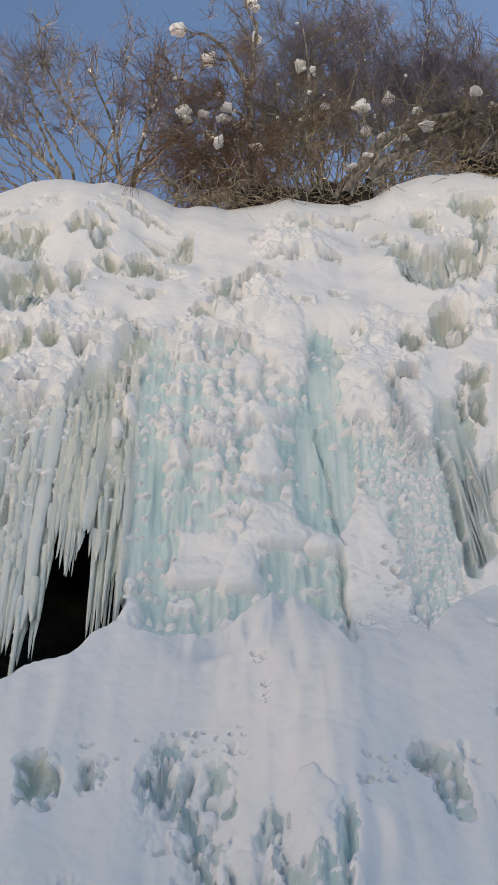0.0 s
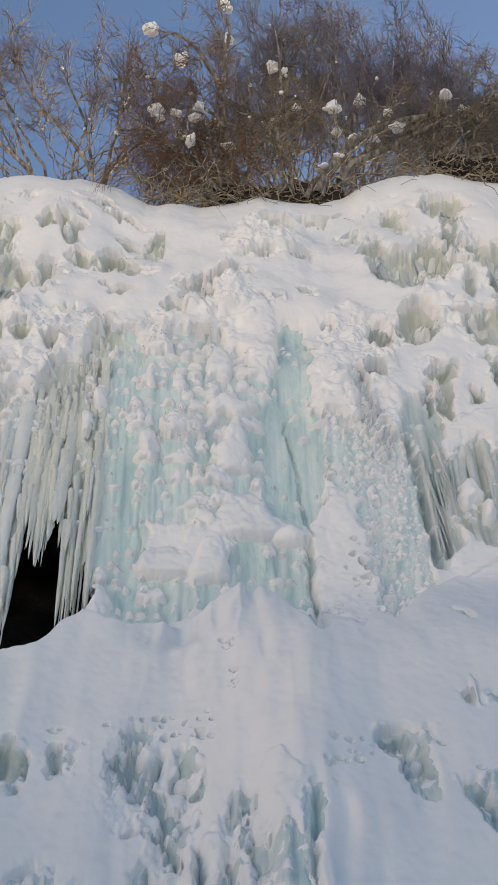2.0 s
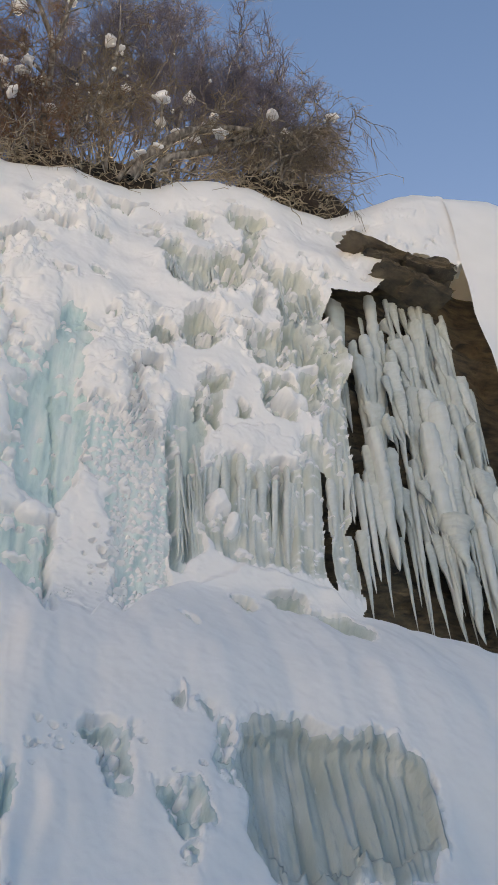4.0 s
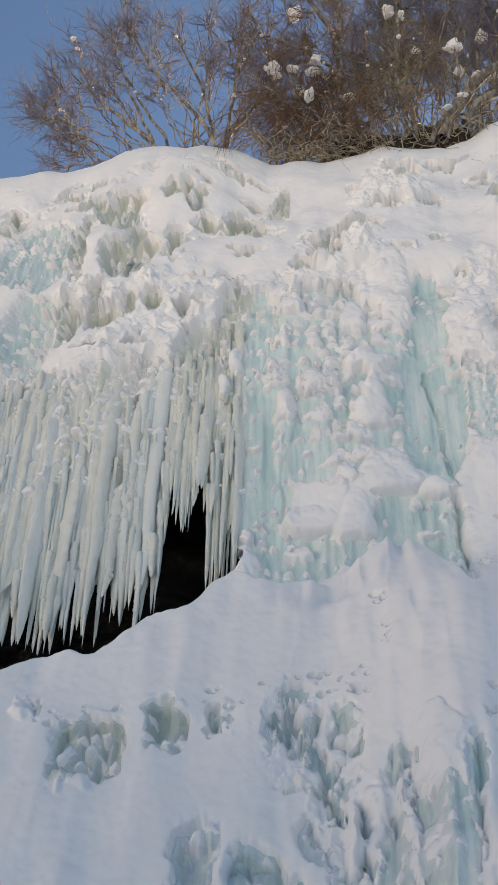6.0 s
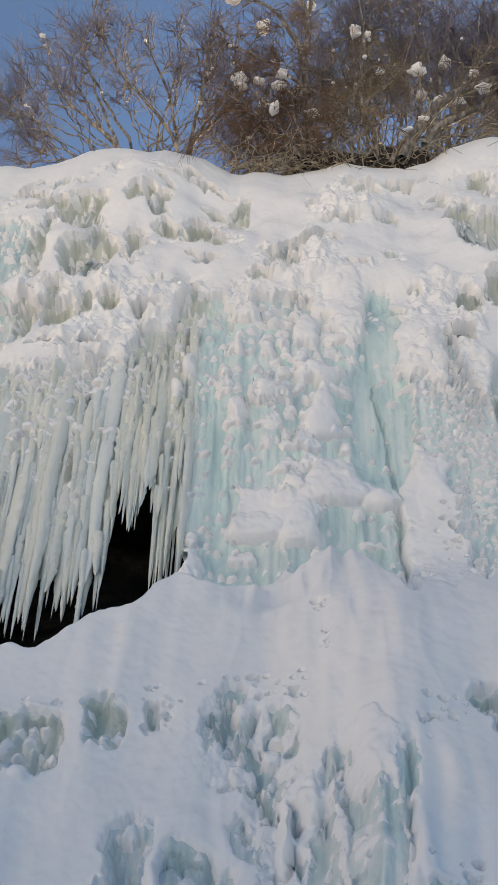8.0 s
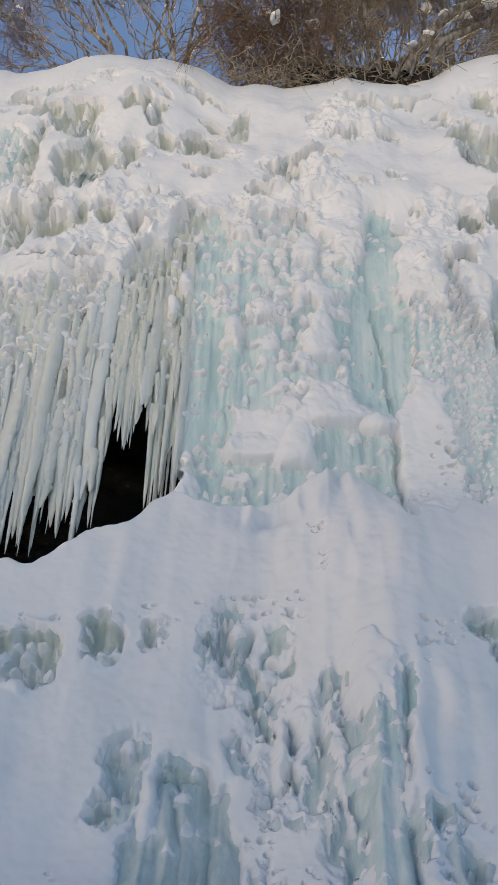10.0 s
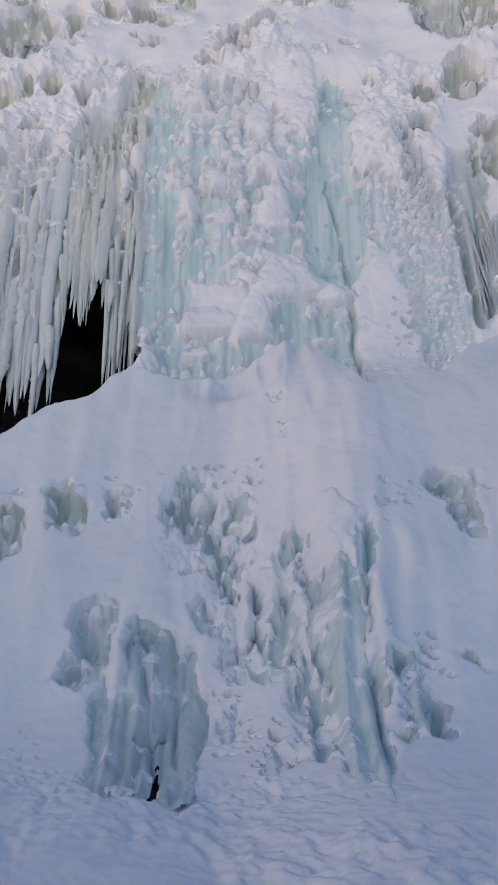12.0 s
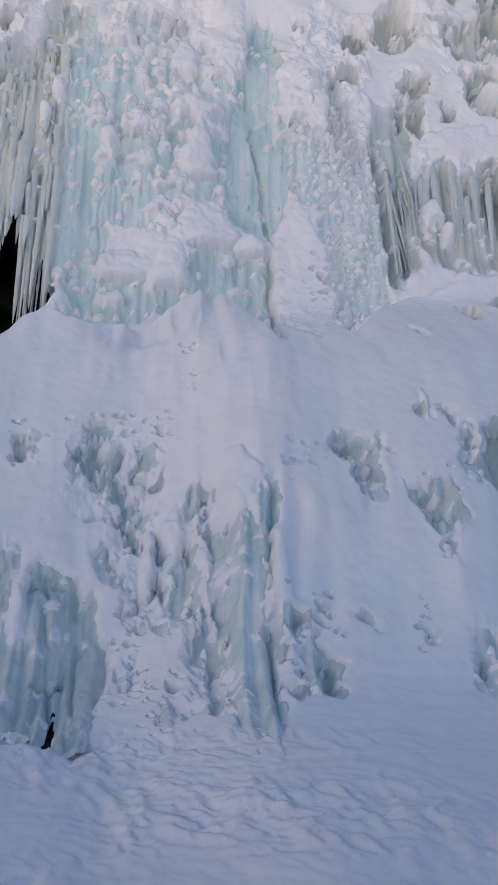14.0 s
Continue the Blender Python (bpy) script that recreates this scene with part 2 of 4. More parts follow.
ICES = [
    kind_of_ice("ice_pocket", "pale yellowish ice pocket under a snow lip of the upper fall", .34, .62, .34, .2,
                (-4.62, 34.2, .5, .66), (-3.42, 34.5, .3, .3), (-4.23, 32.55, .55, .7), (-3.30, 33.0, .21, .41), (-2.75, 33.6, .25, .3), (-2.0, 33.75, .32, .34),
                (-5.13, 30.8, .22, .7), (-4.04, 30.95, .14, .35), (-3.51, 30.97, .2, .22), (-4.5, 30.72, .34, .36), (-5.3, 32.9, .2, .9), caps=(.1, .05, .9)),
    kind_of_ice("ice_column", "pale blue ice column between snow ledges of the upper fall", .15, 0, .12, .2,
                (-6.14, 33.04, .66, 1.3), (-5.85, 30.5, .5, 1.2), one=True, caps=(.16, .05, .8)),
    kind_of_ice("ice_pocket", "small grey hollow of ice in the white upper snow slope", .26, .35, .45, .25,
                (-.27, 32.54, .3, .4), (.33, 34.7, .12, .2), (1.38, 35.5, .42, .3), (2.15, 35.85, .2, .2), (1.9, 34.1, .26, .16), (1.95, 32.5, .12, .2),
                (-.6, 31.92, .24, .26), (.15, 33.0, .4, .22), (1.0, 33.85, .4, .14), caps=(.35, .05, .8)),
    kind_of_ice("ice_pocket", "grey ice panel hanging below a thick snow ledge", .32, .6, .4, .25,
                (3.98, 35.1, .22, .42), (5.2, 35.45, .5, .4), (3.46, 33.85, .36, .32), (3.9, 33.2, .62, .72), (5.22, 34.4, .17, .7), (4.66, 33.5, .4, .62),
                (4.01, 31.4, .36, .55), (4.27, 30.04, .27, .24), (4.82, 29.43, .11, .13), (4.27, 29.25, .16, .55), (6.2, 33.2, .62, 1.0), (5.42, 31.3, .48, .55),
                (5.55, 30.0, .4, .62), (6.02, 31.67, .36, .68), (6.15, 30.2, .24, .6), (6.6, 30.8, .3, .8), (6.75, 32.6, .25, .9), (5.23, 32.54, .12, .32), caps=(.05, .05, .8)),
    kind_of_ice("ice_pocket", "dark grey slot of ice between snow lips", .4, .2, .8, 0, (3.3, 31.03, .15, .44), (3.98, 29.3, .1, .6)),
    kind_of_ice("ice_column", "clear pale turquoise ice column with smooth vertical flutes", .08, .04, 0, 0,
                (-1.39, 29.6, .36, 1.5), (-1.32, 26.54, .44, 2.2), (-1.25, 25.0, .5, .8), one=True, caps=(.07, .06, .8)),
    kind_of_ice("ice_column", "clear turquoise ice column with a dark vertical crack", .15, 0, .05, 0,
                (1.47, 30.1, .42, 1.4), (1.42, 28.0, .6, 1.5), one=True, caps=(.03, .055, .8)),
    kind_of_ice("ice_wall", "pale green ice face below a big snow cushion", .04, .06, .1, .05,
                (.98, 25.5, .72, .9), (-.8, 25.0, .7, .6), (.3, 25.2, .4, .55), (1.55, 24.7, .17, 1.2), one=True, caps=(.07, .05, 1.0)),
    kind_of_ice("ice_wall", "bulbous pale blue ice face dotted with snow lumps", .05, .02, .05, .1,
                (-.54, 28.7, .72, 2.2), (.3, 28.4, .6, 1.8), (.75, 29.9, .3, 1.0), (-.3, 30.7, .7, .6), one=True, caps=(1.25, .115, 1.15)),
    kind_of_ice("ice_wall", "frosted blue ice face speckled with snow", .05, 0, .06, .2,
                (2.62, 28.15, .6, 1.0), (3.03, 26.4, .52, 2.2), (2.51, 29.2, .4, .75), one=True, caps=(1.2, .046, 1.0)),
    kind_of_ice("ice_curtain", "yellowish fluted ice curtain over a dark cave", .05, .62, .1, .2,
                (-2.45, 28.0, .62, 2.4), (-2.02, 27.9, .3, 3.4), one=True, caps=(.14, .06, .8)),
    kind_of_ice("ice_curtain", "whitish fluted ice curtain over a dark cave", .05, .62, .05, .5,
                (-4.05, 26.9, 1.2, 2.5), (-5.3, 26.8, .9, 2.6), (-3.34, 27.4, .45, 2.1), (-6.4, 27.0, .5, 2.6), (-5.0, 24.6, 2.8, 1.6), one=True, caps=(.3, .06, .8)),
    kind_of_ice("ice_curtain", "grey fluted ice curtain beside rock", .14, .62, .4, .25,
                (4.94, 27.15, .95, 1.1), (5.7, 27.3, .6, 1.2), (6.2, 27.6, .5, 1.6), (6.75, 28.0, .5, 2.2), (6.85, 30.2, .3, 1.1), (6.9, 32.2, .25, 1.0), one=True, caps=(.05, .05, .8)),
    kind_of_ice("ice_curtain", "bluish grey ice panel at the edge of the blue face", .12, .15, .35, .2,
                (3.76, 28.6, .36, 1.0), (3.78, 27.0, .24, 1.3), one=True, caps=(.04, .05, .8)),
    kind_of_ice("ice_wall", "mottled blue grey ice face in the snow apron", .19, 0, .32, .05,
                (-.76, 21.05, .25, .72), (-.29, 20.75, .36, .62), (-.42, 19.9, .22, .6), (.45, 20.33, .17, .4), (.22, 19.35, .43, .72), (.59, 18.35, .24, .95),
                (.67, 19.85, .3, .5), (-.13, 19.1, .16, .4), (-.34, 18.12, .1, .2), (.22, 17.5, .15, .3), (-1.0, 21.1, .14, .34), one=True, caps=(.25, .045, 1.7)),
    kind_of_ice("ice_pillar", "rounded pale blue ice pillar standing in the snow", .03, .02, .08, .1,
                (.93, 18.35, .23, 1.6), (1.19, 19.94, .08, .5), one=True, caps=(.1, .045, 1.2)),
    kind_of_ice("ice_pillar", "blue grey ice pillar with a narrow dark crack", .10, 0, .34, .05,
                (-1.15, 18.0, .47, 1.5), (-.78, 18.0, .27, 1.1), (-1.0, 17.3, .42, .8), one=True, caps=(.03, .05, 1.4)),
    kind_of_ice("ice_pocket", "greenish grey ice showing through the snow apron", .2, .4, .3, .1,
                (-3.2, 20.75, .46, .52), (-2.27, 21.2, .21, .38), (-3.99, 21.45, .12, .13), (-1.61, 21.28, .1, .2), caps=(.4, .06, 1.3)),
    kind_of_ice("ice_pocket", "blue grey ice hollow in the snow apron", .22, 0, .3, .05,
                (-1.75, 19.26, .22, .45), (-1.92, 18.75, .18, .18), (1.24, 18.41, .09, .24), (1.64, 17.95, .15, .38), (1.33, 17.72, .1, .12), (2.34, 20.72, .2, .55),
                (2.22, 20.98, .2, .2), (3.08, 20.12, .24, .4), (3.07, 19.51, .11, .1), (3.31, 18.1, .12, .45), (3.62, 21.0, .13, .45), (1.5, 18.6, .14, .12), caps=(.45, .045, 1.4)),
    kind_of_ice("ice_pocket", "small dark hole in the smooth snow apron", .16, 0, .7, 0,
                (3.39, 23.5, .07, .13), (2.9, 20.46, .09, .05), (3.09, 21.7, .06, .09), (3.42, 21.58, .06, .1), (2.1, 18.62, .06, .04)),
    kind_of_ice("ice_pocket", "grey ice pocket in a snow cushion", .22, .2, .5, .1,
                (4.58, 24.5, .22, .4), (5.4, 25.0, .3, .38), (6.03, 24.4, .36, .65)),
    kind_of_ice("ice_curtain", "grey green fluted ice curtain under a snow ledge", .22, .4, .6, 0,
                (4.52, 20.55, .78, 1.15), (5.4, 20.6, .7, 1.0), one=True),
]
# tongues and cushions of snow that lie over the ice: x, s, half width, half height, narrowing towards the top
CUSHIONS = [(.62, 26.68, .56, .5, .8), (1.36, 26.3, .3, .2, .1), (-.64, 25.78, .48, .28, .3), (.1, 25.82, .34, .5, .8), (-.16, 26.28, .2, .2, .2), (2.2, 25.6, .44, 1.55, .45),
            (-1.6, 24.95, .17, .4, .2), (.48, 28.2, .3, .65, .8), (.45, 28.95, .42, .26, 0), (.2, 30.3, .24, .5, .3), (1.0, 30.4, .3, .4, .3), (-1.86, 29.3, .14, .24, .2),
            (-2.08, 28.7, .13, .22, .2), (4.36, 27.25, .2, .3, .5), (4.6, 26.85, .12, .22, .2), (5.03, 28.72, .9, .4, .5), (5.8, 29.95, .36, .2, .2), (8.4, 36.2, 1.0, .3, 0), (8.5, 34.7, .8, .5, 0),
            (2.3, 29.9, .36, 1.3, .1), (-1.45, 18.95, .16, .45, .3), (-.95, 28.2, .2, .22, .3), (.85, 31.2, .42, .9, -.2), (-.05, 19.7, .1, .6, .3), (.86, 20.45, .2, .5, 0)]
# rough places: x, s, half width, half height
ROUGHS = [(2.75, 29.6, .55, 1.3), (1.2, 34.8, .7, 1.0), (.1, 32.5, .6, 1.0), (-.5, 31.1, .9, .5), (-2.65, 31.1, 1.2, .5), (-3.4, 30.0, 1.2, .7), (2.97, 31.0, .45, 1.0), (4.6, 31.6, .9, .6),
          (-4.6, 31.4, 1.0, .5), (5.2, 33.4, .5, 1.2)]
# crumbling places with small dark holes
PITS = [(1.66, 20.8, .22, .28), (1.6, 18.57, .3, .34), (1.43, 17.9, .22, .28), (.1, 17.6, .3, .5), (-.04, 21.64, .14, .23), (-1.63, 21.35, .22, .35), (-2.25, 17.3, .33, .6), (-1.68, 17.0, .19, .4),
        (-.26, 17.9, .2, .32), (-.6, 21.75, .36, .2), (2.09, 21.12, .14, .2), (-.2, 18.6, .2, .4), (2.72, 18.56, .07, .34), (2.3, 20.9, .2, .3), (3.1, 20.3, .25, .3), (1.14, 19.6, .06, .7),
        (-3.4, 21.3, .4, .15), (.35, 23.1, .07, .1), (.42, 22.4, .03, .2), (2.45, 25.6, .2, .6), (1.95, 24.6, .12, .3)]

STEP = .022
XS, SS = np.arange(-8.0, 10.6, STEP), np.arange(16.0, 38.6, STEP)
GX, GS = np.meshgrid(XS, SS, indexing="ij")
LINE = np.interp(GX + .08 * vnoise(GX * 3, GS * 0, 27), LEDGE[:, 0], LEDGE[:, 1]) + .05 * fractal(GX * 4, GX * 0, 28, 3)


def around(cx, cs, rx, rs_):
    """The part of the grid within rx and rs_ of a place."""
    i0, i1 = np.clip(((cx - rx - XS[0]) / STEP, (cx + rx - XS[0]) / STEP + 2), 0, len(XS)).astype(int)
    j0, j1 = np.clip(((cs - rs_ - SS[0]) / STEP, (cs + rs_ - SS[0]) / STEP + 2), 0, len(SS)).astype(int)
    return slice(i0, i1), slice(j0, j1)


def blurred(a, n):
    for axis in (0, 1):
        c = np.cumsum(np.concatenate([np.repeat(a.take([0], axis), n, axis), a, np.repeat(a.take([-1], axis), n + 1, axis)], axis), axis)
        a = (c.take(range(2 * n + 1, 2 * n + 1 + a.shape[axis]), axis) - c.take(range(a.shape[axis]), axis)) / (2 * n + 1)
    return a


# edges wander, and snow drips over the upper edge of each window
WX = GX + .09 * fractal(GX * 2.4, GS * 2.4, 11, 2) + .035 * fractal(GX * 9, GS * 7, 15, 3)
WS = GS + .10 * fractal(GX * 2.4, GS * 2.4, 21, 2) + .06 * fractal(GX * 8, GS * 2.5, 25, 3) + .02 * vnoise(GX * 26, GS * 16, 26)
nearest = np.full(GX.shape, -1.0)
inside = np.full(GX.shape, -1.0)               # metres into the ice, below nought in the snow
owner = np.zeros(GX.shape, int)
recess = np.zeros(GX.shape)
owners = []
for spec in ICES:
    if spec["one"]:
        owners.append((spec, len(owners)))
    for cx, cs, hw, hs in spec["windows"]:
        if not spec["one"]:
            owners.append((spec, len(owners)))
        sl = around(cx, cs, hw + .5, hs + .5)
        u, v = (WX[sl] - cx) / hw, (WS[sl] - cs) / hs
        if spec["name"] == "ice_pocket":       # a level lip above, a narrower ragged foot
            u = u * (1 - .2 * np.clip(v, -1, 1))
        d = (1 - (np.abs(u) ** 2.8 + np.abs(v) ** 2.8) ** (1 / 2.8)) * min(hw, hs, .5)
        if cs > 25.6 or (cs > 24.3 and cx < 4.2):
            d = np.minimum(d, GS[sl] - LINE[sl])
        plain = (1 - (np.abs((GX[sl] - cx) / hw) ** 2.8 + np.abs((GS[sl] - cs) / hs) ** 2.8) ** (1 / 2.8)) * min(hw, hs, .5)
        owner[sl] = np.where(plain > nearest[sl], len(owners) - 1, owner[sl])
        nearest[sl] = np.maximum(plain, nearest[sl])
        inside[sl] = np.maximum(d, inside[sl])
        deep = 1.15 * spec["depth"] * smooth(-.03, .16 if spec["depth"] > .11 else .05, d) * (.75 + .25 * np.clip(v, -1, 1))
        recess[sl] = np.maximum(recess[sl], deep)
owners.append((kind_of_ice("ice_hollows", "many small grey hollows between lumps of snow", .2, .5, .4, .25), len(owners)))
d = .16 * (fractal(WX * 1.7, WS * 2.4, 31, 3, .6) - .56)
d = np.where((GS > 29.8) & (GS < 36) & ((np.abs(GX - .6) > 1.6) | (GS < 33.6)), d, -1) - .2 * smooth(.35, .7, vnoise(GX * .5, GS * .5, 34))
mine = d > inside
inside, owner = np.where(mine, d, inside), np.where(mine & (d > -.06) & (nearest < -.06), len(owners) - 1, owner)
recess = np.maximum(recess, .2 * smooth(-.02, .07, d))
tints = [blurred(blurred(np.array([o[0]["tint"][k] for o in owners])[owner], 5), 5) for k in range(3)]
owned_caps = np.array([1.0 if o[0]['caps'] and o[0]['caps'][2] > 1.5 else 0 for o in owners])[owner]
inside = np.where((np.abs(GX + .95) < .16) & (GS > 16.6) & (GS < 18), .2, inside)
whole = inside.copy()

cushion, swell = np.zeros(GX.shape), np.zeros(GX.shape)
for k, (cx, cs, hw, hs, narrow) in enumerate(CUSHIONS):
    sl = around(cx, cs, hw * 1.6 + .2, hs + .3)
    loose = .25 if k < 5 else .6               # the big ones keep their shape
    u, v = (GX[sl] + loose * (WX[sl] - GX[sl]) - cx) / hw, (GS[sl] + loose * (WS[sl] - GS[sl]) - cs) / hs
    u = u * (1 + narrow * np.clip(v + .4, -.6, 1.3))
    r = (np.abs(u) ** 2.2 + np.abs(v) ** 2.2) ** (1 / 2.2) * (1 + (.38 if hs > 1 else .1 if k < 5 else .22) * fractal(GX[sl] * 3.5, GS[sl] * 3.5, 35, 3))
    inside[sl] = np.minimum(inside[sl], (r - 1) * min(hw, hs))
    high = (.04 + .22 * min(hw, hs, .5)) * (.2 if cx > 4 and cs < 28 else .55 if hs > 1 else 1)
    cushion[sl] = np.maximum(cushion[sl], np.sqrt(np.clip(1.05 - r * r, 0, 1)) * high * .65)
    if hs < .6 and 24.5 < cs < 30 and cx < 4:             # the ice below a cushion swells out as far
        sl = around(cx, cs - .5, hw * 1.5, hs + 1.2)
        u, v = (WX[sl] - cx) / hw, (WS[sl] - cs) / hs
        swell[sl] = np.maximum(swell[sl], high * .7 * smooth(1.5, .3, np.abs(u)) * smooth(-1 - 1.1 / hs, -.7, v) * smooth(1.1, .0, v))

# caps of snow that cling to the ice, rounded above and ragged below, each with a bulb of ice hanging from it
rs = np.random.RandomState(5)
CX, CS = GX + .022 * fractal(GX * 8, GS * 8, 13, 2), GS + .03 * fractal(GX * 8, GS * 6, 23, 2)
fray = fractal(GX * 11, GS * 9, 101, 3, .6)
caps, cap_height, bulbs = np.full(GX.shape, -1.0), np.zeros(GX.shape), np.zeros(GX.shape)
for spec in ICES:
    if not spec["caps"]:
        continue
    much, mean, long = spec["caps"]
    for cx0, cs0, hw, hs in spec["windows"]:
        spots = []
        for _ in range(int(4 * hw * hs * much / (2.6 * mean * mean * long))):
            cx, cs = cx0 + hw * rs.uniform(-1, 1), cs0 + hs * rs.uniform(-1, 1)
            size = mean * (.4 + rs.gamma(2.6, .24))
            if cx < -1.75 and 23 < cs < 26.6:
                continue
            if any(abs(cx - a) < .8 * (size + c) and abs(cs - b) < 1.0 * long * (size + c) for a, b, c in spots):
                continue
            spots.append((cx, cs, size))
            rx, ru = size * rs.uniform(.8, 1.25), size * rs.uniform(.75, 1.2) * long
            sl = around(cx, cs, 1.6 * rx + .05, 3.6 * ru + .05)
            u, v = (CX[sl] - cx - .1 * rx * rs.normal()) / rx, (CS[sl] - cs) / ru
            q = 1 - np.sqrt((u * (1 + .3 * np.clip(v, -.3, 1))) ** 2 + np.where(v < 0, v * 1.3, v * .8) ** 2)
            q = q + .38 * fray[sl]
            caps[sl] = np.maximum(caps[sl], q * size)
            cap_height[sl] = np.maximum(cap_height[sl], .75 * size * np.sqrt(np.clip(q * (2 - q), 0, 1)))
            w = np.clip(-v / 3.2, 0, 1)
            bulb = np.sqrt(np.clip(1 - (u / (1.05 - .6 * w)) ** 2, 0, 1)) * np.where(v > 0, np.clip(1 - v, 0, 1), np.sqrt(1 - w))
            bulbs[sl] = np.maximum(bulbs[sl], bulb * size * .5)

pits = np.zeros(GX.shape)
for x, s, hw, hs in PITS:
    for _ in range(8 + int(170 * hw * hs)):
        cx, cs, k = x + rs.normal() * hw * .6, s + rs.normal() * hs * .6, rs.gamma(3, .007) + .009
        sl = around(cx, cs, .14, .14)
        pits[sl] = np.maximum(pits[sl], smooth(1.2, .3, np.hypot((CX[sl] - cx) / k, (CS[sl] - cs) / (k * .9))) * (.03 + k * 2.6))
grooves = np.zeros(GX.shape)
for x0, s0, x1, s1, wide, deep in ((1.36, 28.9, 1.63, 26.6, .025, .10), (1.5, 28.0, 1.72, 26.3, .03, .12), (1.62, 26.2, 1.72, 24.4, .05, .2), (-1.05, 27.5, -1.02, 25.6, .03, .06),
                                   (-2.2, 29.8, -2.24, 27.4, .05, .2), (-1.18, 19.4, -1.0, 17.4, .03, .08), (-.78, 18.6, -.76, 17.4, .03, .07), (3.5, 28.4, 3.66, 25.7, .07, .28),
                                   (3.72, 27.6, 3.86, 25.9, .05, .2), (1.22, 20.3, 1.2, 19.0, .03, .12), (1.16, 18.6, 1.14, 17.7, .03, .07), (1.68, 25.0, 1.74, 23.6, .06, .2)):
    q = np.clip(((GX - x0) * (x1 - x0) + (GS - s0) * (s1 - s0)) / ((x1 - x0) ** 2 + (s1 - s0) ** 2), 0, 1)
    far = np.hypot(.5 * (GX + WX) - x0 - q * (x1 - x0), GS - s0 - q * (s1 - s0))
    grooves = np.maximum(grooves, deep * smooth(wide * 1.6, 0, far))
knobby = np.zeros(GX.shape)
for cx, cs, hw, hs in ROUGHS:
    sl = around(cx, cs, hw * 1.5, hs * 1.5)
    knobby[sl] = np.maximum(knobby[sl], smooth(1.4, .6, np.hypot((WX[sl] - cx) / hw, (WS[sl] - cs) / hs) + .5 * vnoise(GX[sl] * 3, GS[sl] * 3, 29)))

apron = smooth(.0, .3, LINE - GS) * smooth(17.2, 20.5, GS)
upper = smooth(29.5, 31.5, GS)
# the snow above an opening juts out over it
n = int(.2 / STEP)
over = np.max([np.roll(whole, k, 1) for k in range(0, n, 3)], axis=0)
lip = smooth(-.02, .1, over) * smooth(17, 19, GS)
deep_lip = np.max([np.roll(recess, k, 1) for k in range(0, n, 3)], axis=0)
lip = blurred(lip * (.02 + .3 * deep_lip), 2)
body = (.30 * apron + swell + .10 * fractal(GX * .9, GS * .35, 40, 3) * smooth(17.5, 19, GS) + upper * smooth(36.6, 35.4, GS) * (.18 * vnoise(GX * .6, GS * .9, 50) + .05 * vnoise(GX * 1.9, GS * 2.2, 52))
        + apron * (.35 + 1.1 * smooth(-.2, .4, vnoise(GX * .55, GS * .45, 66))) * ((.02 + .21 * smooth(1.6, .6, np.abs(GX - .5))) * vnoise(GX * 2.2 + .6 * vnoise(GX * .8, GS * .8, 61), GS * .35, 60) + (.01 + .10 * smooth(1.8, .6, np.abs(GX - .4))) * vnoise(GX * 5.5 + .5 * vnoise(GX * 2, GS * 1.4, 62), GS * .8, 63) - (.01 + .12 * smooth(1.8, .6, np.abs(GX - .4))) * np.abs(vnoise(GX * 3.4 + .4 * vnoise(GX * 1.3, GS, 65), GS * .5, 64))))
flutes = (.075 * fractal(GX * 5 + .15 * vnoise(GX * 2, GS * .4, 71), GS * .25, 70, 2) + .05 * vnoise(GX * 13 + .2 * vnoise(GX * 3, GS * .5, 75), GS * .4, 76)
          + .02 * vnoise(GX * 26, GS * .9, 77) + .012 * fractal(GX * 9, GS * 4, 78, 3))
pillar = .16 * np.clip(whole / .3, 0, 1) ** .5 * (recess < .11) * smooth(24, 22, GS)
curtained = smooth(.45, .65, tints[1] + tints[0])
shown = smooth(.2, .02, -inside)
ice_lift = body + shown * (flutes * (.5 + .6 * curtained + .5 * smooth(22.5, 21.5, GS)) + bulbs) - .08 * (1 - shown) - recess + pillar - .03 - grooves
QX, QS = GX + .08 * fractal(GX * 4, GS * 4, 111, 2), GS + .08 * fractal(GX * 4, GS * 4, 121, 2)
puffs = lambda x, s, seed: np.abs(fractal(x, s, seed, 2)) + .5 * np.abs(fractal(x * 2.3, s * 2.3, seed + 5, 2))
lumps = .15 * puffs(QX * 2.6, QS * 2.4, 91) + .05 * puffs(QX * 7, QS * 6, 96)
holes = smooth(.22, .6, fractal(GX * 3.2, GS * 3.6, 93, 3))
# tongues of snow that run down over the lower ice
tongues = .10 * fractal(QX * 5.5, QS * 1.9, 131, 4, .6) - .004
tongues = np.where(owned_caps > .5, tongues, -1) - .1 * smooth(22.5, 23, GS)
value = np.maximum(np.maximum(-inside - .05 * knobby * holes, caps), np.minimum(tongues, .05))
edge_depth = .08 * np.sqrt(1 - (1 - np.clip(-inside / .10, 0, 1)) ** 2) * (1 - .45 * smooth(24, 22, GS))
near_ice = smooth(.12, .02, -inside)
snow_lift = (body - recess * smooth(.12, .0, -inside) * .8 + lip * smooth(0, .06, -inside) + np.maximum(np.maximum(edge_depth, cap_height + .7 * near_ice * bulbs), .6 * np.clip(tongues, 0, .08) + .5 * near_ice * bulbs) + cushion
             + knobby * (lumps - .10 * holes) + cushion * .35 * (puffs(QX * 3, QS * 3, 94) - .3) + .006 * fractal(GX * 6, GS * 6, 90, 3))
snow_lift -= grooves * smooth(.3, .05, -inside)
